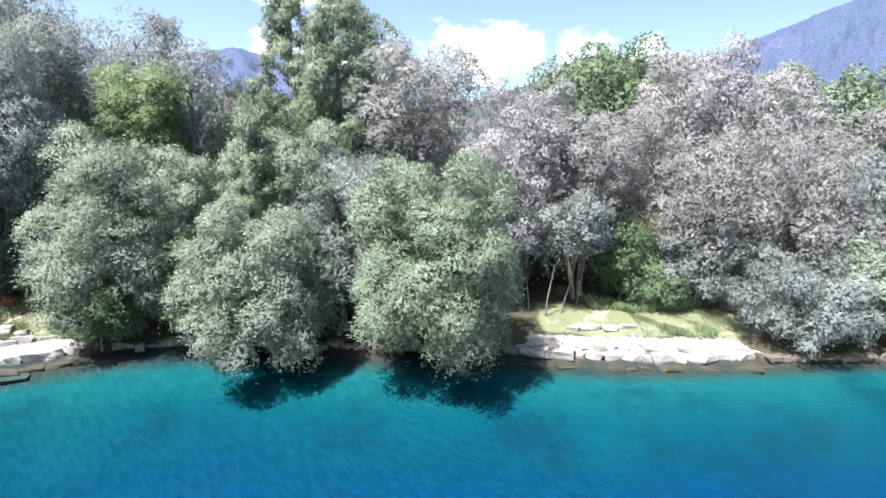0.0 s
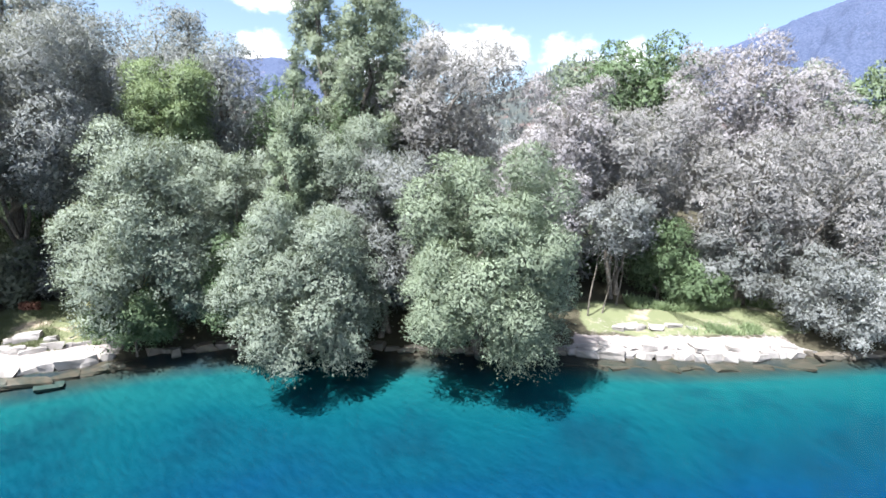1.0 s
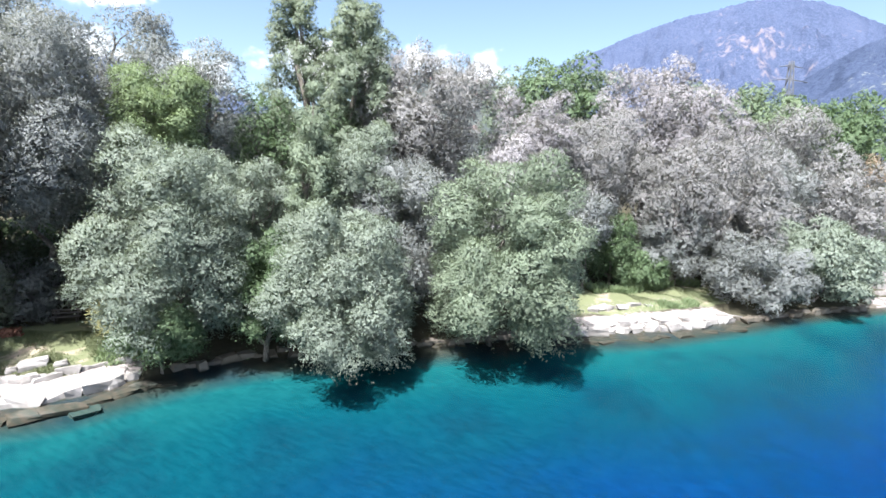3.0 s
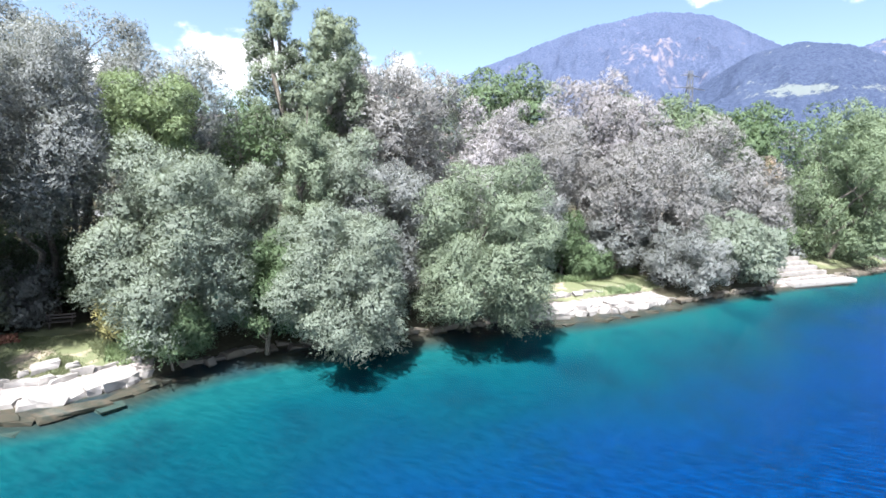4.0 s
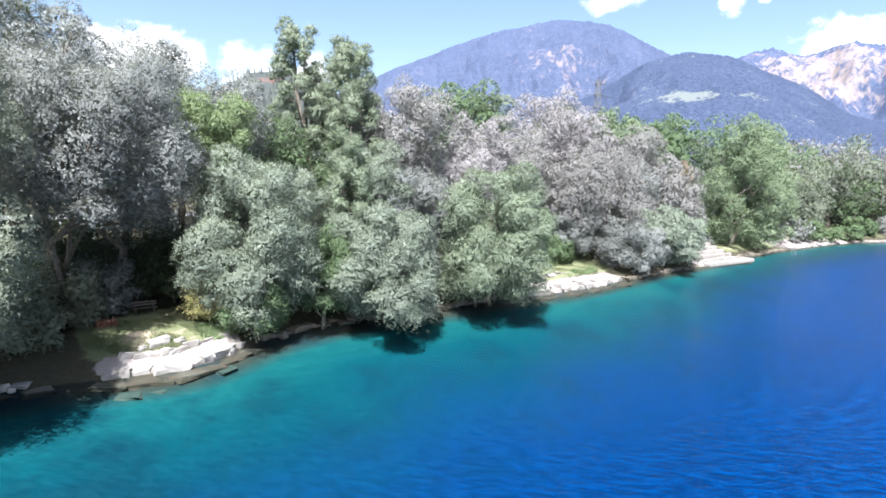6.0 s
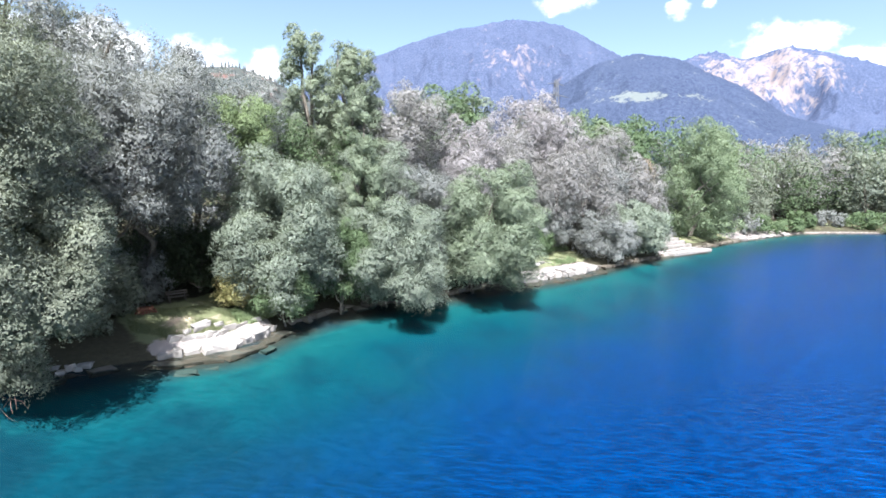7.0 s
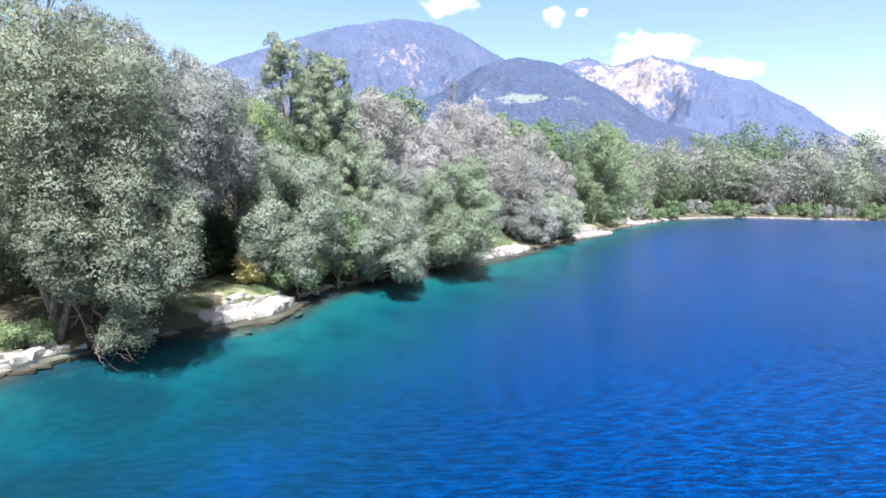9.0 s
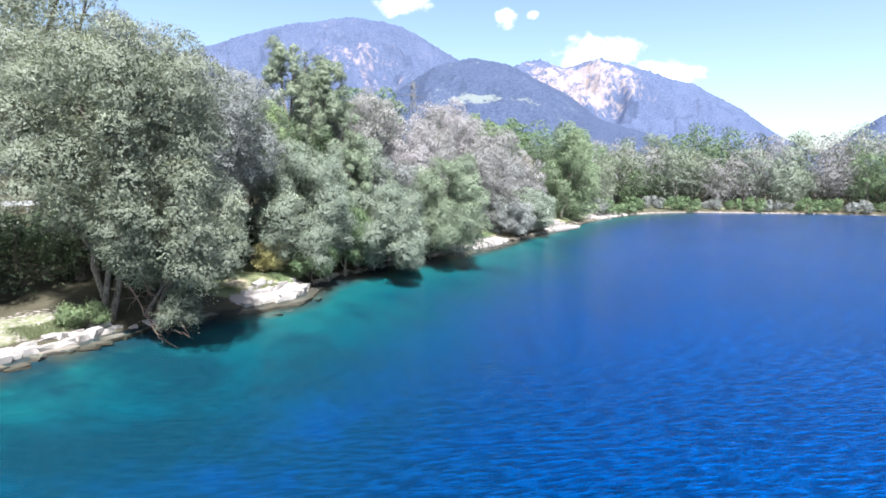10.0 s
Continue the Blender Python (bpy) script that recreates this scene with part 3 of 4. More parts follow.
tree("maple", "tall green tree behind the shore wood", 40.2, 39.0, 3.5, 5.0, 15.8, "green", "round", 13, 0.36, 15300, "far", seed=39)
tree("poplar", "dense green poplar standing by the water", 37.4, 28.0, 4.0, 0.2, 14.4, "aspen", "egg", 30, 0.28, 66000, "mid2", seed=40, up=0.9, stems=2, shift=(-0.4, -1.0))
tree("poplar", "dense green poplar standing by the water", 42.6, 28.8, 3.6, 0.3, 14.2, "aspen", "egg", 28, 0.28, 54000, "mid2", seed=41, up=0.9, stems=2, shift=(0, -0.8))
tree("poplar", "yellowing poplar top behind the green poplars", 46.6, 29.4, 2.3, 5.0, 14.2, "lime", "column", 12, 0.42, 11900, "mid2", seed=42, up=0.9)
tree("maple", "green tree on the far side of the grass", 11.6, 40.8, 3.6, 7, 17.3, "green", "round", 12, 0.38, 15200, "far", seed=43)

# the dark wood round the bench
tree("willow", "tall grey willow shading the lawn and bench", -21.4, 24.2, 4.0, 5.0, 12.8, "dusk", "round", 26, 0.29, 150000, seed=44, shift=(1.6, -2.2), stems=2)
tree("willow", "tall grey willow in the dark shore wood", -19.2, 25.0, 3.2, 5.0, 13.6, "dusk", "high", 17, 0.32, 50000, "mid", seed=45, stems=2)
tree("willow", "tall grey willow in the dark shore wood", -22.6, 27.6, 3.2, 6.0, 15.6, "dusk", "high", 17, 0.32, 40000, "mid", seed=46, stems=2)
tree("willow", "thin-crowned willow with dark branches against the sky", -18.8, 30.3, 2.6, 8.5, 15.8, "dusk", "high", 12, 0.36, 12000, "mid", seed=47, stems=3, dense=0.2, limbs=12)
tree("willow", "slim grey tree rising above the wood", -15.8, 29.0, 1.5, 8.5, 15.4, "dusk", "egg", 14, 0.36, 20000, "mid", seed=48, dense=0.3)
tree("willow", "grey willow behind the yellow-green locust tree", -14.2, 26.8, 2.9, 6.5, 13.3, "dusk", "high", 13, 0.34, 30000, "mid", seed=49)
tree("willow", "large leaning willow with grey trunks on the bank", -25.8, 19.2, 4.2, 3.8, 12.7, "olive", "high", 26, 0.27, 140000, seed=50, shift=(-0.2, -2.0), stems=3)
tree("willow", "low willow bough hanging far over the water", -24.0, 18.9, 2.8, 1.8, 7.5, "olive", "round", 18, 0.31, 90000, seed=51, shift=(-0.2, -3.2), stems=2, droop=0.45)
tree("shrub", "pale willow spray hanging down to the water", -24.4, 17.6, 0.75, 0.2, 2.0, "olive", "dome", 8, 0.34, 7000, seed=64, shift=(0.1, -2.2), droop=0.6, category="shrub", limbs=6, dense=0)
tree("willow", "tall grey-green tree above the shore path", -30.2, 22.6, 3.9, 3.2, 17.5, "olive", "high", 20, 0.30, 54000, "mid", seed=52, stems=2)
tree("willow", "tall thin-crowned tree behind the willows", -24.6, 25.4, 3.2, 6.0, 18.6, "olive", "high", 22, 0.33, 52000, "mid", seed=53, dense=0.5, limbs=10)
tree("willow", "tall grey-green tree above the shore path", -35.5, 22.8, 3.8, 3.0, 14.5, "olive", "high", 18, 0.31, 40000, "mid", seed=54)
tree("shrub", "shrub under tall willows, shade painted into its leaves", -20.9, 24.6, 1.6, 1.0, 4.2, "deep", "dome", 9, 0.38, 12000, "mid", seed=55, category="shrub")
tree("shrub", "shrub behind the bench, shade painted into its leaves", -16.8, 24.6, 1.6, 1.2, 5.0, "deep", "dome", 10, 0.38, 14000, "mid", seed=56, category="shrub")
tree("shrub", "shrub under tall willows, shade painted into its leaves", -24.0, 25.0, 1.9, 1.2, 5.5, "deep", "dome", 10, 0.38, 14000, "mid", seed=57, category="shrub")
tree("shrub", "shaded grey-green shrub beside the bench", -19.9, 23.7, 1.3, 1.0, 3.9, "dusk", "dome", 9, 0.38, 12000, "mid", seed=67, category="shrub")
tree("shrub", "shaded grey-green shrub beside the log pile", -21.3, 22.5, 1.4, 0.9, 3.8, "olive", "dome", 9, 0.38, 13000, "mid", seed=68, category="shrub")
tree("shrub", "shaded shrub on the bank below the willows", -22.6, 20.6, 1.3, 0.5, 3.0, "olive", "dome", 9, 0.38, 12000, "mid", seed=69, category="shrub")
tree("shrub", "bright green low bush on the stony bank", -26.9, 18.7, 0.75, 0.35, 1.35, "lime", "dome", 7, 0.42, 9800, seed=58, category="shrub", limbs=2)
tree("maple", "green tree rising behind the grey willows", 22.0, 38.5, 3.0, 6.0, 15.4, "poplar", "round", 13, 0.36, 15200, "far", seed=59)
tree("willow", "slim leafy tree at the edge of the dark wood", -21.5, 24.2, 2.2, 8, 15.6, "dusk", "high", 14, 0.34, 26000, "mid", seed=60, dense=0.6)
tree("maple", "green tree on the far side of the grass", 8.4, 41.5, 3.0, 7, 16.2, "poplar", "round", 12, 0.38, 11400, "far", seed=61)
tree("maple", "green tree on the far side of the grass", 14.8, 41.5, 3.0, 7, 16.8, "poplar", "round", 12, 0.38, 11400, "far", seed=62)

# ---- wood behind and far shore, from copies of a few trees ----
FAR_LOOK = [
    ("willow", "rounded grey-green willow on the far shore", 66, 31, 4.7, 1.6, 12.6, "olive", "round"),
    ("willow", "pale grey willow on the far shore", 72, 28, 4.5, 1.6, 13.0, "silver", "round"),
    ("maple", "green broad-leaved tree on the far shore", 58, 33, 4.3, 1.6, 13.0, "green", "round"),
    ("poplar", "grey-green poplar on the far shore", 81.5, 29.4, 3.0, 2.0, 15.6, "poplar", "egg"),
    ("willow", "grey-green willow on the far shore", 77, 22, 4.6, 1.5, 12.2, "sage", "round"),
]
FAR = [tree(*row, 9, 0.44, 10500, "far", seed=70 + i, dense=1.2, limbs=2, group="far shore trees") for i, row in enumerate(FAR_LOOK)]
FAR += [
    tree("shrub", "low green shrub at the far water's edge", 64, 26.5, 1.8, 0.4, 3.0, "green", "dome", 8, 0.38, 2600, "far", seed=75, dense=0.8, limbs=1, group="far shore shrubs", category="shrub"),
    tree("shrub", "low grey shrub at the far water's edge", 68.5, 24.5, 1.9, 0.4, 3.0, "dusk", "dome", 8, 0.38, 2600, "far", seed=76, dense=0.8, limbs=1, group="far shore shrubs", category="shrub"),
]
BACK = [
    tree("willow", "grey tree deep in the wood", -31, 33.5, 3.6, 2.5, 12.0, "dusk", "round", 12, 0.36, 5200, "low", seed=77, dense=1.2, limbs=1, group="trees deep in the wood"),
    tree("maple", "green tree deep in the wood, shade painted into its leaves", -36, 34, 3.4, 2.5, 12.5, "deep", "round", 12, 0.36, 5200, "low", seed=78, dense=1.2, limbs=1, group="trees deep in the wood"),
]


def again(ob, x, y, s, turn):
    m = Matrix.LocRotScale((x, y, gz(x, y) - 0.1), Euler((0, 0, turn)), (s, s, s * random.uniform(0.92, 1.08)))
    return copy_thing(ob, m)


random.seed(5)
line = COAST[(COAST[:, 0] > 47) & (COAST[:, 1] > -50)]
seg = np.hypot(*np.diff(line, axis=0).T)
run = np.concatenate(([0], np.cumsum(seg)))


def along(s, off):
    """A place off metres inland from the far shore, s metres along it."""
    x, y = np.interp(s, run, line[:, 0]), np.interp(s, run, line[:, 1])
    x2, y2 = np.interp(s + 0.5, run, line[:, 0]), np.interp(s + 0.5, run, line[:, 1])
    d = Vector((x2 - x, y2 - y)).normalized()
    nrm = Vector((-d.y, d.x))
    if shore_distance(np.array([x + nrm.x]), np.array([y + nrm.y]))[0] < 0:
        nrm = -nrm
    return x + nrm.x * off, y + nrm.y * off


s = 2.0
while s < run[-1] - 2:
    if random.random() < 0.8:
        again(random.choice(FAR[5:]), *along(s, random.uniform(0.9, 2.6)), random.uniform(0.6, 1.15), random.uniform(0, 6))
    s += random.uniform(2.6, 4.5)
for off, lo, hi, step in ((6.0, 0.65, 1.08, 4.9), (10.5, 1.0, 1.36, 5.4), (16, 1.1, 1.35, 7)):
    s = random.uniform(0, 3)
    while s < run[-1] - 2:
        x, y = along(s, off + random.uniform(-1.2, 1.2))
        k = random.choice((0, 1, 1, 2, 4, 1, 2, 3))
        again(FAR[k] if off < 14 else random.choice(BACK), x, y, random.uniform(lo, hi) * (0.85 if k == 3 else 1), random.uniform(0, 6))
        s += step * random.uniform(0.8, 1.25)
# rows behind the near wood
for y0, x0, x1, step, lo, hi in ((34, -42, -24, 5.5, 0.8, 1.0), (37, -22, 8, 6.0, 0.55, 0.7), (34, 30, 62, 6.5, 0.8, 1.0), (44, -40, 60, 9.0, 0.6, 0.85), (30, 47, 58, 4.5, 0.75, 0.95)):
    x = x0
    while x < x1:
        again(random.choice(BACK if x0 != 47 else FAR[:5:2]), x + random.uniform(-1, 1), y0 + random.uniform(-1.5, 1.5), random.uniform(lo, hi), random.uniform(0, 6))
        x += step * random.uniform(0.8, 1.2)


# undergrowth in the shade of the wood
for _ in range(34):
    x = random.uniform(-38, 34)
    again(FAR[random.choice((5, 6))], x, random.uniform(28, 34), random.uniform(0.8, 1.3), random.uniform(0, 6))


# added to block sky light inside the wood, in the shade-dark leaf colour
UNDER = tree("shrub", "leafy undergrowth in the wood, shade painted into its leaves", -23.5, 26.5, 2.6, 1.2, 5.2, "deep", "dome", 10, 0.36, 8000, "mid", seed=79, limbs=2, group="undergrowth", category="shrub")
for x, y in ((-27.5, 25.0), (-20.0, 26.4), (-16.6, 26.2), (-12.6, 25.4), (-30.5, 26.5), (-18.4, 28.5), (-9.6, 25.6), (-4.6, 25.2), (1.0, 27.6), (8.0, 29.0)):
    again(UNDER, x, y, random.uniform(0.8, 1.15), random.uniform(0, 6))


# ---- mountains and clouds ----
def mountain_material(name, hazed_forest_a, hazed_forest_b, rock, scars, bare=None, meadow=None, lift=0.14):
    """Wooded slopes, blue haze put into their colours; bare: a place and radius where rock breaks through, meadow: one
    where grass does.
    """
    m = Mat(name)
    p = m.pos((0.001, 0.001, 0.001))
    n1, n2 = m.noise(6, 6, 0.65, p), m.noise(95, 5, 0.8, p)
    streak = m.noise(13, 5, 0.62, m.pos((0.001, 0.001, 0.00025)))
    gully = m.noise(36, 3, 0.5, m.pos((0.001, 0.001, 0.0001)))
    c = m.mix(m.smooth(n2, 0.38, 0.64), hazed_forest_a, hazed_forest_b)
    c = m.mix(m.math('MULTIPLY', m.smooth(n1, 0.45, 0.7), 0.45), c, hazed_forest_b)
    f = m.math('ADD', m.math('ADD', m.math('MULTIPLY', n1, 0.3), m.math('MULTIPLY', streak, 0.35)), m.math('MULTIPLY', gully, 0.35))

    def around(x, y, z, radius, flat=1.0):
        v = m.n("ShaderNodeVectorMath", operation='SUBTRACT')
        m.link(m.n("ShaderNodeNewGeometry").outputs["Position"], v.inputs[0])
        v.inputs[1].default_value = (x, y, z)
        k = m.n("ShaderNodeVectorMath", operation='MULTIPLY')
        m.link(v.outputs[0], k.inputs[0])
        k.inputs[1].default_value = (1, 1, flat)
        q = m.n("ShaderNodeVectorMath", operation='LENGTH')
        m.link(k.outputs[0], q.inputs[0])
        return m.math('SUBTRACT', 1.0, m.smooth(q.outputs["Value"], radius * 0.2, radius))

    if bare:
        f = m.math('ADD', f, m.math('MULTIPLY', around(*bare), lift))
    c = m.mix(m.smooth(f, scars, scars + 0.12), c, rock)
    if meadow:
        k = m.math('ADD', around(*meadow), m.math('MULTIPLY', m.math('SUBTRACT', m.math('ADD', n1, m.math('MULTIPLY', m.math('ADD', n2, gully), 0.8)), 1.3), 1.8))
        c = m.mix(m.smooth(k, 0.35, 0.6), c, (0.150, 0.170, 0.170))
    return m.done(c, 0.95, m.bump(n2, 0.6, 14.0), 0.05)


def mountain(name, label, D, ctrl, back, material, rough=0.11, seed=0, fine=0.16, crag=0.006):
    """A mountain seen from the lake: a ridge over a range of bearings, with slopes, spurs and gullies."""
    az = np.arange(ctrl[0][0], ctrl[-1][0], fine)
    ca, ce = np.array([c[0] for c in ctrl], float), np.array([c[1] for c in ctrl], float)
    el = np.interp(az, ca, ce)
    k = np.hanning(int(2.2 / fine) | 1)
    el = np.convolve(np.pad(el, len(k) // 2, mode="edge"), k / k.sum(), "valid")
    rows = 46
    t = np.linspace(-1.0, 0.35, rows)
    verts = []
    for j in range(rows):
        for i, a in enumerate(az):
            r = D + t[j] * back
            x, y = r * math.cos(radians(a)), r * math.sin(radians(a))
            h = D * math.tan(radians(el[i]))
            f = 1 - abs(t[j]) ** 1.15 if t[j] < 0 else 1 - 1.4 * t[j] ** 2
            v = Vector((x / back * 3.0 + seed, y / back * 3.0, seed * 0.7))
            rid = noise.ridged_multi_fractal(v * 1.4, 0.9, 2.1, 6, 1.0, 2.0) - 1.1
            env = 4 * f * (1 - f) * 0.9 + 0.12
            verts.append((x, y, 8 + h * (f + rough * rid * env + crag * noise.noise(v * 60) + 2.5 * crag * max(0.0, noise.noise(v * 22)))))
    n = len(az)
    faces = [(j * n + i, j * n + i + 1, (j + 1) * n + i + 1, (j + 1) * n + i) for j in range(rows - 1) for i in range(n - 1)]
    ob = part(name, mesh_from(name, verts, faces, material, True))
    return tagged(ob, label, "mountain", kind="structure")


def toward(bearing, rise, D):
    a = radians(bearing)
    return D * math.cos(a), D * math.sin(a), 8 + D * math.tan(radians(rise))


# the blue of these slopes is distance haze mixed into the forest colours
FOREST_FAR = mountain_material("mountain_forest_hazed_far", (0.048, 0.066, 0.118), (0.092, 0.112, 0.180), (0.205, 0.178, 0.198), 0.575, lift=0.095, bare=(*toward(47.0, 9.6, 3000), 460))
FOREST_MID = mountain_material("mountain_forest_hazed_mid", (0.036, 0.050, 0.092), (0.070, 0.090, 0.145), (0.144, 0.158, 0.210), 0.70, meadow=(*toward(34.0, 7.3, 1850), 200, 6.0))
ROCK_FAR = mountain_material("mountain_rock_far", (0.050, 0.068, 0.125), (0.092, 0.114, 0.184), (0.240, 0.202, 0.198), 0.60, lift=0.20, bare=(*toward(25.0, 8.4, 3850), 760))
mountain("mountain_ridge", "broad forested mountain with blue haze in its colour and pale rock scars", 3600, [(24, 6), (33, 9), (37.4, 11.6), (39.5, 12.8), (43, 14.6), (47.5, 15.1), (54, 14.0), (59, 12.5), (64, 10.6), (70, 7.5), (78, 3), (84, 1)], 1500, FOREST_FAR, seed=3)
mountain("mountain_foothill", "dark wooded foothill below the mountains with blue haze in its colour", 2300, [(8, 2), (16, 3.4), (22.6, 5.4), (26, 8.0), (31.6, 10.8), (35.4, 11.8), (39.6, 10.7), (43.6, 8.2), (50, 6.5), (58, 5), (70, 3)], 1000, FOREST_MID, 0.08, seed=8)
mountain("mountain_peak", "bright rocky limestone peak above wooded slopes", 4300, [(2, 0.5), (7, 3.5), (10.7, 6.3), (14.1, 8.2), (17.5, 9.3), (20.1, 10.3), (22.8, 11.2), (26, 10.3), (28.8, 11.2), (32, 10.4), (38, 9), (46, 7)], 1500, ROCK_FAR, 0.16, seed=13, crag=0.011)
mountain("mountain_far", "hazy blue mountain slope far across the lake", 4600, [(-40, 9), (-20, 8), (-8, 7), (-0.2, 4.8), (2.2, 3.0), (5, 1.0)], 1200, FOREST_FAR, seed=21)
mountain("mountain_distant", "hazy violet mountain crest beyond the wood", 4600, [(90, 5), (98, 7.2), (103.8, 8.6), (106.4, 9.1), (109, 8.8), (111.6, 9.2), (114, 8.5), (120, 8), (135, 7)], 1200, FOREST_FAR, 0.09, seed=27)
HILL = Mat("wooded_hill")
hn = HILL.noise(0.02, 5, 0.7, HILL.pos())
HILL_MAT = HILL.done(HILL.ramp(hn, [(0.3, (0.043, 0.054, 0.058)), (0.55, (0.072, 0.079, 0.072)), (0.68, (0.158, 0.086, 0.079))]), 0.95, HILL.bump(hn, 1.0, 4.0), 0.05)
mountain("wooded_hill", "dark wooded hill rising behind the poplars", 1300, [(60, 3), (66, 6.0), (69, 7.6), (72, 9.0), (75, 10.0), (78, 9.8), (80.5, 8.4), (83, 7.2), (88, 5.6), (95, 5), (110, 5), (125, 5), (140, 5)], 500, HILL_MAT, 0.02, seed=31)


def conifers(count, seed):
    """Dark firs standing all over the near hill."""
    rng = np.random.default_rng(seed)
    hill = bpy.data.objects["wooded_hill"].data
    co = np.empty(len(hill.vertices) * 3, np.float32)
    hill.vertices.foreach_get("co", co)
    co = co.reshape(-1, 3)
    pick = co[rng.choice(len(co), count, replace=False)]
    V = []
    for x, y, z in pick:
        h = rng.uniform(9, 16)
        for k in range(4):
            zb, zt, r = z - 1 + h * k * 0.2, z + h * (0.45 + 0.185 * k), h * 0.20 * (1 - 0.2 * k)
            a = np.arange(7) * 2 * math.pi / 6 + rng.uniform(0, 1)
            for q in range(6):
                V += [(x + r * math.cos(a[q]), y + r * math.sin(a[q]), zb), (x + r * math.cos(a[q + 1]), y + r * math.sin(a[q + 1]), zb), (x, y, zt)]
    return tagged(part("far_woods", triangle_mesh("far_woods", np.array(V), CONIFER)), "dark fir wood covering the near hill", "woods", kind="stuff")


CONIFER = leaf_material("fir_needles", (0.036, 0.047, 0.050), (0.094, 0.101, 0.097), 0.1, tint=(0.158, 0.086, 0.079))
conifers(2400, 3)


def cloud_material():
    m = Mat("cloud")
    c = m.n("ShaderNodeTexCoord")
    sep = m.n("ShaderNodeSeparateXYZ")
    m.link(c.outputs["UV"], sep.inputs[0])
    info = m.n("ShaderNodeObjectInfo").outputs["Random"]
    off = m.n("ShaderNodeCombineXYZ")
    m.link(m.math('MULTIPLY', info, 40.0), off.inputs[2])
    vec = m.n("ShaderNodeVectorMath", operation='ADD')
    m.link(m.pos((0.002, 0.002, 0.003)), vec.inputs[0])
    m.link(off.outputs[0], vec.inputs[1])
    nz = m.noise(2.0, 8, 0.6, vec.outputs[0])
    u = m.math('SUBTRACT', sep.outputs[0], 0.5)
    v = m.math('SUBTRACT', sep.outputs[1], 0.42)
    r = m.math('ADD', m.math('MULTIPLY', u, u), m.math('MULTIPLY', v, v))
    body = m.math('SUBTRACT', m.math('MULTIPLY', m.math('SUBTRACT', nz, 0.2), 2.1), m.math('MULTIPLY', r, 3.0))
    a = m.smooth(body, 0.12, 0.75)
    # sunlit white is given as emission, so the sheet itself glows
    em = m.n("ShaderNodeEmission", Color=(1.0, 0.985, 0.99, 1), Strength=0.66)
    tr = m.n("ShaderNodeBsdfTransparent")
    mx = m.n("ShaderNodeMixShader")
    m.link(a, mx.inputs[0])
    m.link(tr.outputs[0], mx.inputs[1])
    m.link(em.outputs[0], mx.inputs[2])
    m.link(mx.outputs[0], m.out.inputs[0])
    return m.m


CLOUD = cloud_material()


def cloud(az, el, wide, high, D=4750):
    """A far cumulus bank on a curved sheet behind the mountains."""
    n = 12
    verts, faces, uv = [], [], []
    for j in range(2):
        for i in range(n + 1):
            a, e = radians(az + wide * (0.5 - i / n)), radians(el + high * (j - 0.5))
            verts.append((D * math.cos(a), D * math.sin(a), 8 + D * math.tan(e)))
            uv.append((i / n, j))
    for i in range(n):
        faces.append((i, i + 1, n + 2 + i, n + 1 + i))
    me = mesh_from("cloud", verts, faces, CLOUD)
    lay = me.uv_layers.new(name="sheet")
    for lp in me.loops:
        lay.data[lp.index].uv = uv[lp.vertex_index]
    ob = part("cloud", me)
    ob.visible_shadow = False
    return tagged(ob, "white cumulus cloud low over the mountains", "cloud", "clouds", kind="structure")


for row in ((23.3, 12.0, 11, 4.4), (17, 9.8, 9, 3.5), (42.5, 16.6, 7, 3), (32, 15.2, 3, 2.6), (29.4, 15.4, 1.8, 1.2), (88, 10.8, 16, 8), (84.5, 11.2, 8, 6), (77.5, 10.5, 8, 6), (71.5, 10.3, 6, 5), (108, 10.0, 9, 5),
            (107, 14.6, 12, 4), (100, 9, 10, 6)):
    cloud(*row)


# ---- shore stones, steps, bench and small things ----
near_coast = COAST[(COAST[:, 1] > 8) & (COAST[:, 0] < 62)]
near_coast = near_coast[np.argsort(near_coast[:, 0])]


def shore_at(x, off):
    """A place off metres inland of the water's edge near x, and the edge's bearing."""
    y = np.interp(x, near_coast[:, 0], near_coast[:, 1])
    y2 = np.interp(x + 0.4, near_coast[:, 0], near_coast[:, 1])
    a = math.atan2(y2 - y, 0.4)
    return x - math.sin(a) * off, float(y) + math.cos(a) * off, a


def stone_mesh(seed, flat):
    """A weathered block: a cut cube with broken corners."""
    rk = random.Random(seed)
    bm = bmesh.new()
    bmesh.ops.create_cube(bm, size=1.0)
    for v in bm.verts:
        v.co += Vector((rk.uniform(-0.2, 0.2), rk.uniform(-0.2, 0.2), rk.uniform(-0.14, 0.10)))
    bmesh.ops.subdivide_edges(bm, edges=bm.edges[:], cuts=1, use_grid_fill=True, smooth=0.08)
    for v in bm.verts:
        v.co += noise.noise_vector(v.co * 2.6 + Vector((seed * 3.1, seed, 0))) * (0.15 if not flat else 0.11)
    me = bpy.data.meshes.new("stone")
    bm.to_mesh(me)
    bm.free()
    me.materials.append(STONE_BROWN if flat else STONE)
    return me


def sunken(me):
    me = me.copy()
    me.materials[0] = STONE_SUNKEN
    return me


BLOCKS = [stone_mesh(i + 1, False) for i in range(9)]
SLABS = [stone_mesh(i + 31, True) for i in range(7)]
SUNKEN = [sunken(me) for me in SLABS]
rs = random.Random(9)


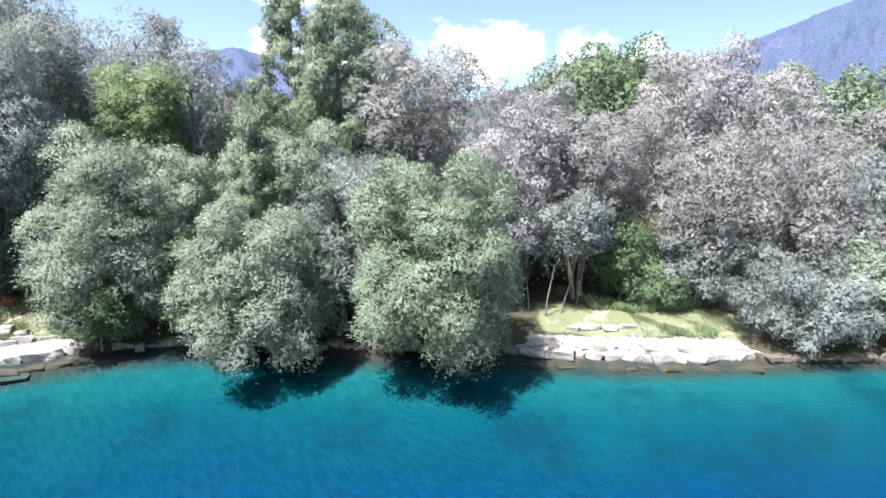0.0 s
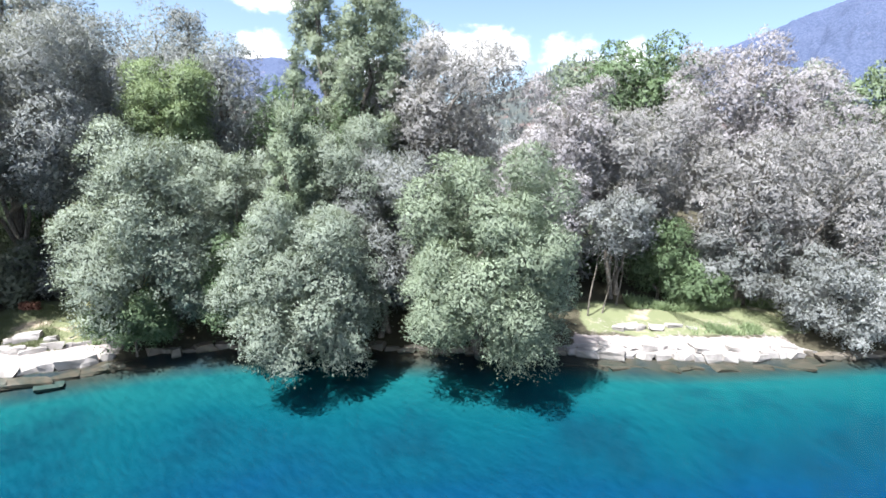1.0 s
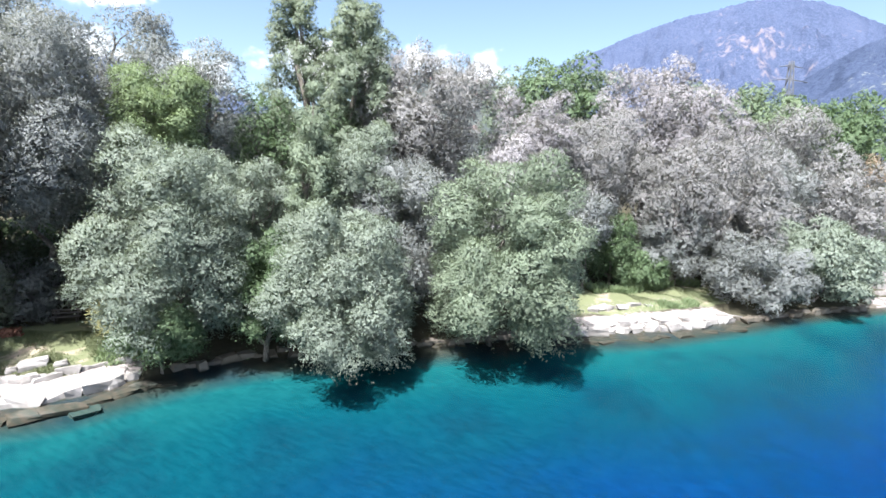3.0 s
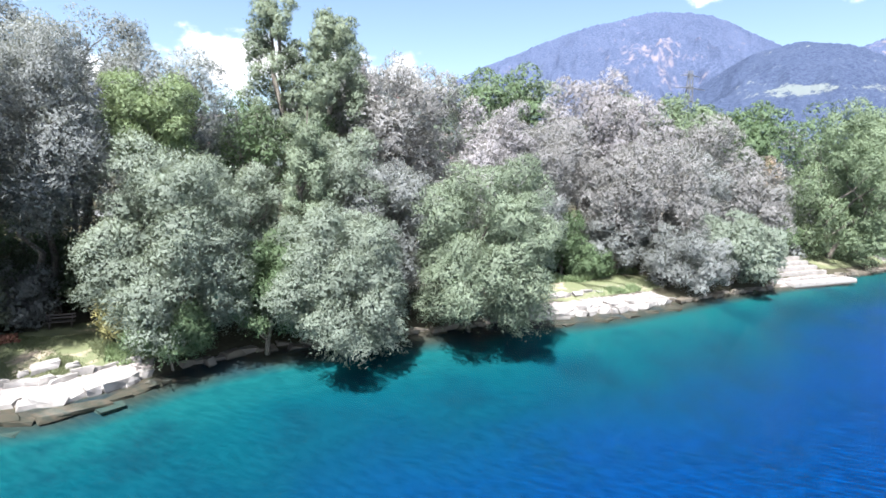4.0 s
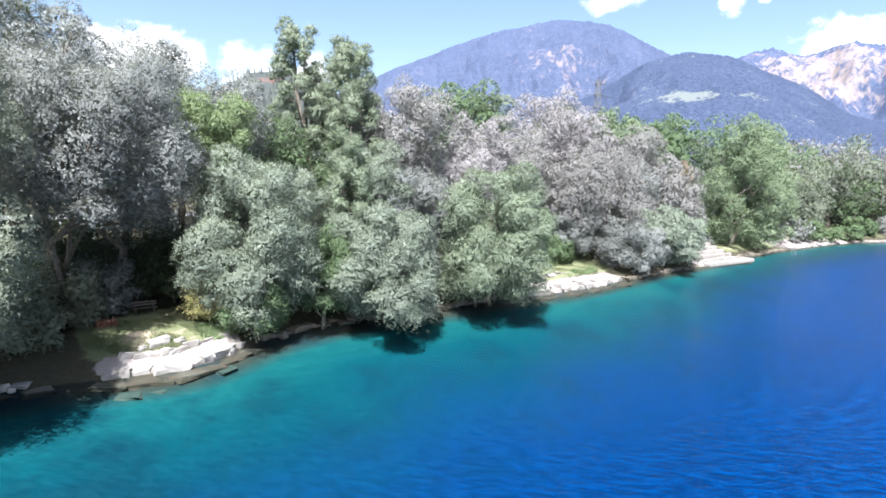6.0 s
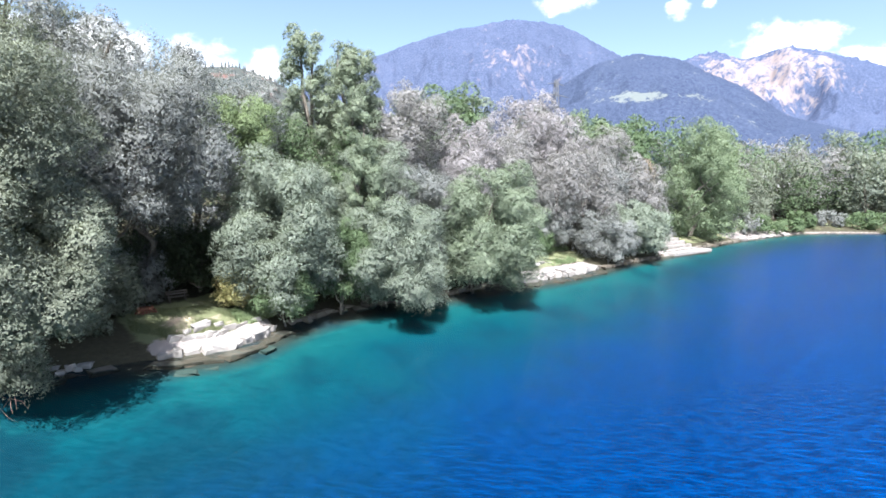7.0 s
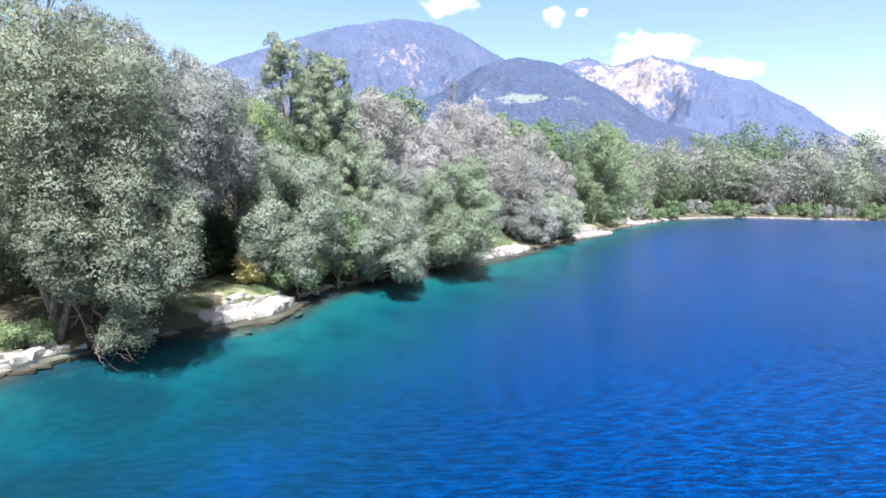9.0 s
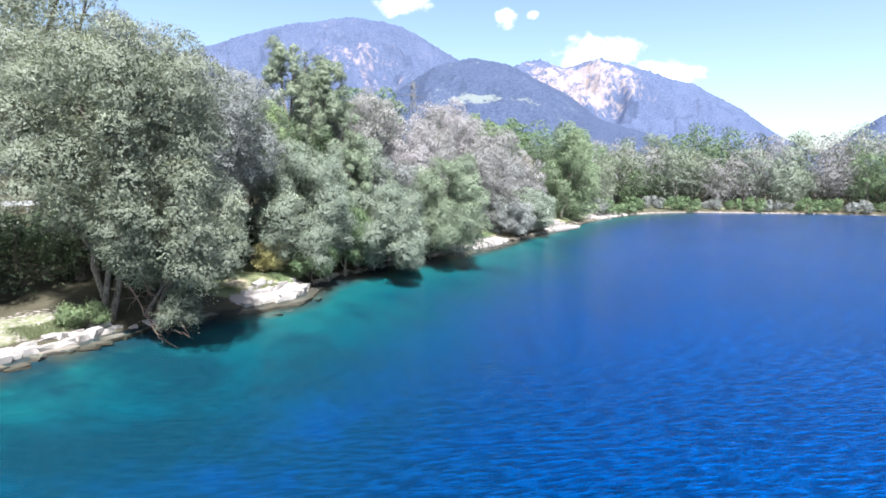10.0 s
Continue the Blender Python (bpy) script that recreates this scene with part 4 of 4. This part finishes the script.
def stone(parent, meshes, x, y, z, sx, sy, sz, turn, tilt=6):
    ob = new("stone", rs.choice(meshes))
    ob.parent = parent
    ob.matrix_basis = Matrix.LocRotScale((x, y, z), Euler((radians(rs.uniform(-tilt, tilt)), radians(rs.uniform(-tilt, tilt)), turn)), (sx, sy, sz))
    return ob


def stone_row(parent, meshes, x0, x1, off, jitter, wide, deep, high, top, gap=0.95, tilt=6, skip=0.0):
    x = x0
    while x < x1:
        w = rs.uniform(*wide)
        px, py, a = shore_at(x + w / 2, off + rs.uniform(-jitter, jitter))
        h = rs.uniform(*high)
        if rs.random() >= skip:
            stone(parent, meshes, px, py, top + rs.uniform(-0.09, 0.06) - h / 2, w * 1.06, rs.uniform(*deep), h, a + rs.uniform(-0.35, 0.35) + rs.choice((0, math.pi)), tilt)
        x += w * gap * math.cos(a)


def bank(name, label):
    return tagged(new(name), label, "embankment", kind="structure")


left_bank = bank("stone_embankment_lawn", "low embankment of pale limestone blocks before the lawn")
stone_row(left_bank, BLOCKS, -20.0, -14.7, 0.22, 0.06, (0.35, 0.8), (0.35, 0.5), (0.34, 0.48), 0.27, tilt=7, gap=1.10)
stone_row(left_bank, BLOCKS, -19.6, -14.8, 1.30, 0.06, (0.35, 0.65), (0.24, 0.34), (0.25, 0.34), 0.60, tilt=4, gap=1.12)
stone_row(left_bank, SLABS, -20.2, -14.2, -0.32, 0.12, (0.5, 1.1), (0.45, 0.75), (0.16, 0.24), -0.05, tilt=4)
stone_row(left_bank, SUNKEN, -19.4, -15.4, -0.95, 0.22, (0.5, 1.0), (0.4, 0.7), (0.15, 0.22), -0.22, gap=1.25, skip=0.2, tilt=4)
for px, py, sx, sy, sz in ((-17.9, 19.3, 0.7, 0.35, 0.26), (-17.1, 19.4, 0.4, 0.3, 0.16), (-18.5, 19.15, 0.3, 0.25, 0.2)):
    stone(left_bank, BLOCKS, px, py, gz(px, py) + sz * 0.3, sx, sy, sz, 0.3)
right_bank = bank("stone_embankment_beach", "bright limestone riprap edging the small grassy beach")
stone_row(right_bank, BLOCKS, 3.0, 13.4, 0.20, 0.12, (0.35, 0.9), (0.35, 0.65), (0.30, 0.5), 0.26, tilt=9, gap=1.04)
stone_row(right_bank, BLOCKS, 3.4, 13.2, 0.72, 0.14, (0.4, 0.9), (0.4, 0.6), (0.2, 0.3), 0.38, tilt=4, gap=1.1)
stone_row(right_bank, BLOCKS, 4.4, 9.4, 2.3, 0.18, (0.3, 0.7), (0.25, 0.4), (0.18, 0.3), 0.80, tilt=8, skip=0.35)
stone_row(right_bank, SLABS, 3.0, 13.6, -0.40, 0.15, (0.5, 1.1), (0.4, 0.6), (0.15, 0.22), -0.15, tilt=4)
path_bank = bank("stone_embankment_path", "stony edge of pale rocks beside the shore path")
stone_row(path_bank, BLOCKS, -33, -26.2, 0.25, 0.12, (0.3, 0.8), (0.3, 0.6), (0.3, 0.45), 0.30, tilt=8)
stone_row(path_bank, BLOCKS, -33, -26.4, 0.75, 0.15, (0.25, 0.7), (0.3, 0.5), (0.25, 0.4), 0.38, tilt=8, skip=0.2)
stone_row(path_bank, BLOCKS, -26.4, -22.5, 0.2, 0.25, (0.15, 0.45), (0.15, 0.4), (0.15, 0.3), 0.16, tilt=12)
stone_row(path_bank, SLABS, -33, -22, -0.3, 0.25, (0.3, 0.8), (0.3, 0.6), (0.15, 0.25), -0.02, tilt=8)
rubble = bank("shore_rubble", "dark wet stones along the shaded water's edge")
stone_row(rubble, SLABS, -13.6, 3.0, 0.15, 0.25, (0.3, 0.7), (0.3, 0.6), (0.25, 0.4), 0.18, tilt=10)
stone_row(rubble, SLABS, 13.4, 25.0, 0.15, 0.25, (0.35, 0.8), (0.3, 0.6), (0.25, 0.4), 0.18, tilt=10)
stone_row(rubble, SLABS, 32.4, 44.0, 0.15, 0.25, (0.5, 1.0), (0.4, 0.7), (0.25, 0.4), 0.18, tilt=10)
stone_row(rubble, BLOCKS, 44.0, 57.0, 0.3, 0.4, (0.4, 1.0), (0.4, 0.8), (0.25, 0.4), 0.26, tilt=10, gap=1.5)


def slab(name, w, d, h, mat, seed=0):
    bm = bmesh.new()
    bmesh.ops.create_cube(bm, size=1.0)
    bmesh.ops.scale(bm, vec=(w, d, h), verts=bm.verts)
    bmesh.ops.bevel(bm, geom=bm.edges[:], offset=min(w, d, h) * 0.16, segments=2, affect='EDGES')
    for v in bm.verts:
        v.co += noise.noise_vector(v.co * 2.0 + Vector((seed, 0, 0))) * min(w, d, h) * 0.12
    me = bpy.data.meshes.new(name)
    bm.to_mesh(me)
    bm.free()
    me.materials.append(mat)
    return me


steps = tagged(new("stone_steps"), "broad pale stone steps leading down to the water", "steps")
steps.location = (28.9, 23.35, 0)
GRAVEL = stone_material("trodden_gravel", (0.302, 0.252, 0.202), (0.216, 0.180, 0.137), (0.144, 0.119, 0.086))
for i in range(5):
    w = 6.0 - 0.7 * i
    ob = part("step", slab("step", w, 0.34, 0.46, STONE, i), steps)
    ob.location = (0.3 * i, 0.40 + i * 0.72, 0.14 + i * 0.26)
    ob = part("tread", slab("tread", w * 0.97, 0.5, 0.34, GRAVEL, i), steps)
    ob.location = (0.3 * i, 0.80 + i * 0.72, 0.13 + i * 0.26)
ob = part("landing", slab("landing", 7.0, 0.9, 0.36, STONE, 9), steps)
ob.location = (0.3, -0.35, 0.06)

# bench
bench = tagged(new("bench"), "weathered dark wooden bench with backrest in the shade", "bench")
bench.matrix_basis = Matrix.LocRotScale((-18.2, 22.9, gz(-18.2, 22.9)), Euler((0, 0, radians(4))), (0.684, 0.684, 0.619))


def plank(name, parent, size, loc, mat=WOOD, rx=0.0):
    ob = part(name, slab(name, *size, mat), parent)
    ob.location = loc
    ob.rotation_euler = (rx, 0, 0)
    return ob


for i in range(3):
    plank("seat_slat", bench, (1.5, 0.12, 0.045), (0, -0.22 + i * 0.15, 0.45))
for i in range(2):
    plank("back_slat", bench, (1.5, 0.04, 0.11), (0, 0.22 + i * 0.03, 0.64 + i * 0.19), rx=-0.14)
for sx in (-0.55, 0.55):
    plank("leg", bench, (0.058, 0.058, 0.331), (sx, -0.18, 0.21))
    plank("leg", bench, (0.058, 0.058, 0.684), (sx, 0.24, 0.44), rx=-0.10)
    plank("bearer", bench, (0.050, 0.360, 0.050), (sx, 0.0, 0.40))


# log pile by the lawn
def round_log(seed, length, r, mat):
    rng = np.random.default_rng(seed)
    v, f = [], []
    line = [np.array((length * (i / 4 - 0.5), 0, 0)) + rng.normal(0, r * 0.15, 3) for i in range(5)]
    tube(v, f, line, [r * rng.uniform(0.85, 1.1) for _ in range(5)], 8)
    f.append(tuple(range(7, -1, -1)))
    return mesh_from("log", v, f, mat, False)


LOG_MAT = wood_material("split_firewood", (0.120, 0.045, 0.030), (0.240, 0.120, 0.080))
pile = tagged(new("log_pile"), "small pile of reddish-brown split logs", "log pile")
pile.location = (-19.7, 21.9, gz(-19.7, 21.9))
pile.scale = (0.65, 0.65, 0.65)
for row in range(3):
    for k in range(7 - row):
        ob = part("log", round_log(row * 10 + k, rs.uniform(0.35, 0.55), rs.uniform(0.07, 0.11), LOG_MAT), pile)
        ob.location = (-0.7 + k * 0.21 + row * 0.1, rs.uniform(-0.06, 0.06), 0.09 + row * 0.16)
        ob.rotation_euler = (0, rs.uniform(-0.1, 0.1), radians(90 + rs.uniform(-14, 14)))

# dead boughs hanging into the water below the leaning willow
def dead_bough(x, y, z, seed, length, label):
    rng = np.random.default_rng(seed)
    root = tagged(new("dead_branch"), label, "branch")
    root.location = (x, y, z)
    v, f = [], []
    tip = np.array((0.15 * length, -0.55 * length, -0.78 * length))
    line = bend(rng, (0, 0, 0), tip, 7, 0.08)
    tube(v, f, line, [0.05 * (1 - 0.7 * i / 6) for i in range(7)], 7)
    bough = part("bough", mesh_from("bough", v, f, BARK_DEAD, True), root)
    for k in range(16):
        a = line[2 + k % 5]
        e = a + rng.normal(0, 0.45, 3) * (1, 0.8, 0.5) + np.array((0.1, -0.25, -0.45))
        v, f = [], []
        tube(v, f, bend(rng, a, e, 5, 0.05), [0.018, 0.014, 0.011, 0.008, 0.004], 5)
        part("twig", mesh_from("twig", v, f, BARK_DEAD, True), bough)
    return root


dead_bough(-25.1, 17.3, 2.6, 4, 3.1, "bare reddish dead branch drooping into the water")
dead_bough(-25.6, 17.3, 2.2, 6, 2.6, "bare reddish dead branch drooping into the water")


# saplings in the shade behind the beach
def sapling(x, y, h, lean, seed):
    rng = np.random.default_rng(seed)
    root = tagged(new("sapling"), "thin pale trunk standing in the shade of the wood", "tree", "saplings behind the beach")
    root.location = (x, y, gz(x, y))
    v, f = [], []
    tube(v, f, bend(rng, (0, 0, -0.2), (lean, 0.2, h), 7, 0.1), [0.045 * (1 - 0.7 * i / 6) for i in range(7)], 7)
    part("trunk", mesh_from("trunk", v, f, BARK, True), root)
    lob = np.array([(lean + rng.normal(0, 0.5), rng.normal(0, 0.5), h * rng.uniform(0.6, 1.05), rng.uniform(0.3, 0.5)) for _ in range(7)])
    V, soft = leaves(rng, lob, 3600, 0.16, 0.065, 0.3, 0.3, 0.5)
    part("crown", triangle_mesh("crown", V, LEAF["dusk"], soft), root)


for i, row in enumerate(((4.6, 24.3, 4.6, 0.4), (5.4, 24.8, 5.2, 1.0), (3.9, 25.0, 5.0, -0.3), (6.3, 25.6, 5.0, 0.6), (-3.2, 22.6, 5.6, -0.4))):
    sapling(*row, 80 + i)


# ---- grass, weeds and ground cover ----
def blades(name, label, area, count, h, material, seed, lean=0.4, wide=0.02):
    rng = np.random.default_rng(seed)
    x0, x1, d0, d1 = area
    x = rng.uniform(x0, x1, count * 3)
    d = rng.uniform(d0, d1, count * 3)
    yy = np.interp(x, near_coast[:, 0], near_coast[:, 1]) + d
    den = np.sin(x * 1.3) * np.sin(yy * 1.7 + 1) + 0.6 * np.sin(x * 3.1 + yy * 2.2) + rng.normal(0, 0.5, len(x))
    pick = np.argsort(-den)[:count]
    x, yy = x[pick], yy[pick]
    z = ground_z(x, yy) - 0.01
    P = np.stack((x, yy, z), -1)
    A = unit(np.stack((rng.normal(0, lean, count), rng.normal(0, lean, count), np.ones(count)), -1))
    S = unit(np.cross(A, rng.normal(size=A.shape)))
    hh = (h * rng.uniform(0.5, 1.4, count))[:, None]
    V = np.stack((P - S * wide, P + S * wide, P + A * hh), 1).reshape(-1, 3)
    return tagged(part(name, triangle_mesh(name, V, material)), label, "grass", kind="stuff")


GRASS = leaf_material("grass_blades", (0.122, 0.148, 0.074), (0.222, 0.242, 0.142))
blades("grass", "short sunlit grass of the lakeside lawn", (-20.6, -13.4, 1.3, 5.0), 26000, 0.07, GRASS, 1)
blades("grass", "short dry grass behind the small beach", (8.8, 14.6, 2.0, 5.0), 13000, 0.07, GRASS, 2)
blades("grass", "patchy grass beside the shore path", (-34, -26, 1.0, 2.2), 9000, 0.10, GRASS, 3)
blades("weeds", "tall green weeds along the back of the beach", (7.0, 14.8, 4.4, 5.6), 12000, 0.40, LEAF["lime"], 4, 0.5, 0.04)
blades("weeds", "tuft of tall green weeds on the stone edge", (8.9, 12.4, 1.7, 2.3), 1600, 0.28, LEAF["lime"], 5, 0.5, 0.03)
blades("weeds", "green weeds between lawn and stones", (-16.2, -14.0, 1.3, 3.0), 4000, 0.22, LEAF["lime"], 6, 0.6, 0.035)
blades("weeds", "grass and weeds above the far beach", (43, 57, 2.4, 5), 6000, 0.4, LEAF["lime"], 7, 0.5, 0.06)

# ---- guard rail above the wood and power pylon far behind ----
STEEL = Mat("galvanised_steel").done((0.446, 0.454, 0.468), 0.45)
rail = tagged(new("guard_rail"), "pale steel guard rail seen through the dark wood", "guard rail")
rail.location = (-27, 35.5, gz(-24, 35.5))
beam = part("beam", slab("beam", 18.0, 0.06, 0.32, STEEL), rail)
beam.location = (5, 0, 0.62)
for i in range(9):
    ob = part("post", slab("post", 0.10, 0.12, 0.9, STEEL), rail)
    ob.location = (-3.6 + i * 2.15, 0.10, 0.35)


PYLON = Mat("weathered_steel").done((0.115, 0.122, 0.137), 0.6)


def pylon(x, y, h):
    root = tagged(new("power_pylon"), "grey steel lattice power pylon far behind the wood", "pylon")
    root.location = (x, y, gz(x, y))
    half = lambda f: 3.0 * (1 - f) ** 1.3 + 0.5
    for sx, sy in ((-1, -1), (-1, 1), (1, -1), (1, 1)):
        v, f = [], []
        tube(v, f, [(sx * half(k / 5), sy * half(k / 5), h * k / 5) for k in range(6)], [0.24] * 6, 5)
        part("leg", mesh_from("leg", v, f, PYLON), root)
    for k in range(10):
        z0, z1 = h * k / 10, h * (k + 1) / 10
        a, b = half(k / 10), half((k + 1) / 10)
        v, f = [], []
        for q in range(4):
            c, s_ = ((1, 1), (-1, 1), (-1, -1), (1, -1))[q], ((-1, 1), (-1, -1), (1, -1), (1, 1))[q]
            tube(v, f, [(c[0] * a, c[1] * a, z0), (s_[0] * b, s_[1] * b, z1)], [0.13, 0.13], 4)
            tube(v, f, [(s_[0] * a, s_[1] * a, z0), (c[0] * b, c[1] * b, z1)], [0.13, 0.13], 4)
        part("brace", mesh_from("brace", v, f, PYLON), root)
    for z, w in ((0.72, 6.5), (0.84, 8.5), (0.95, 5.5)):
        v, f = [], []
        tube(v, f, [(-w, 0, h * z), (0, 0, h * z + 0.7), (w, 0, h * z)], [0.1, 0.3, 0.1], 5)
        part("cross_arm", mesh_from("cross_arm", v, f, PYLON), root)


pylon(-14 + 250 * math.cos(radians(43.8)), -4 + 250 * math.sin(radians(43.8)), 45)
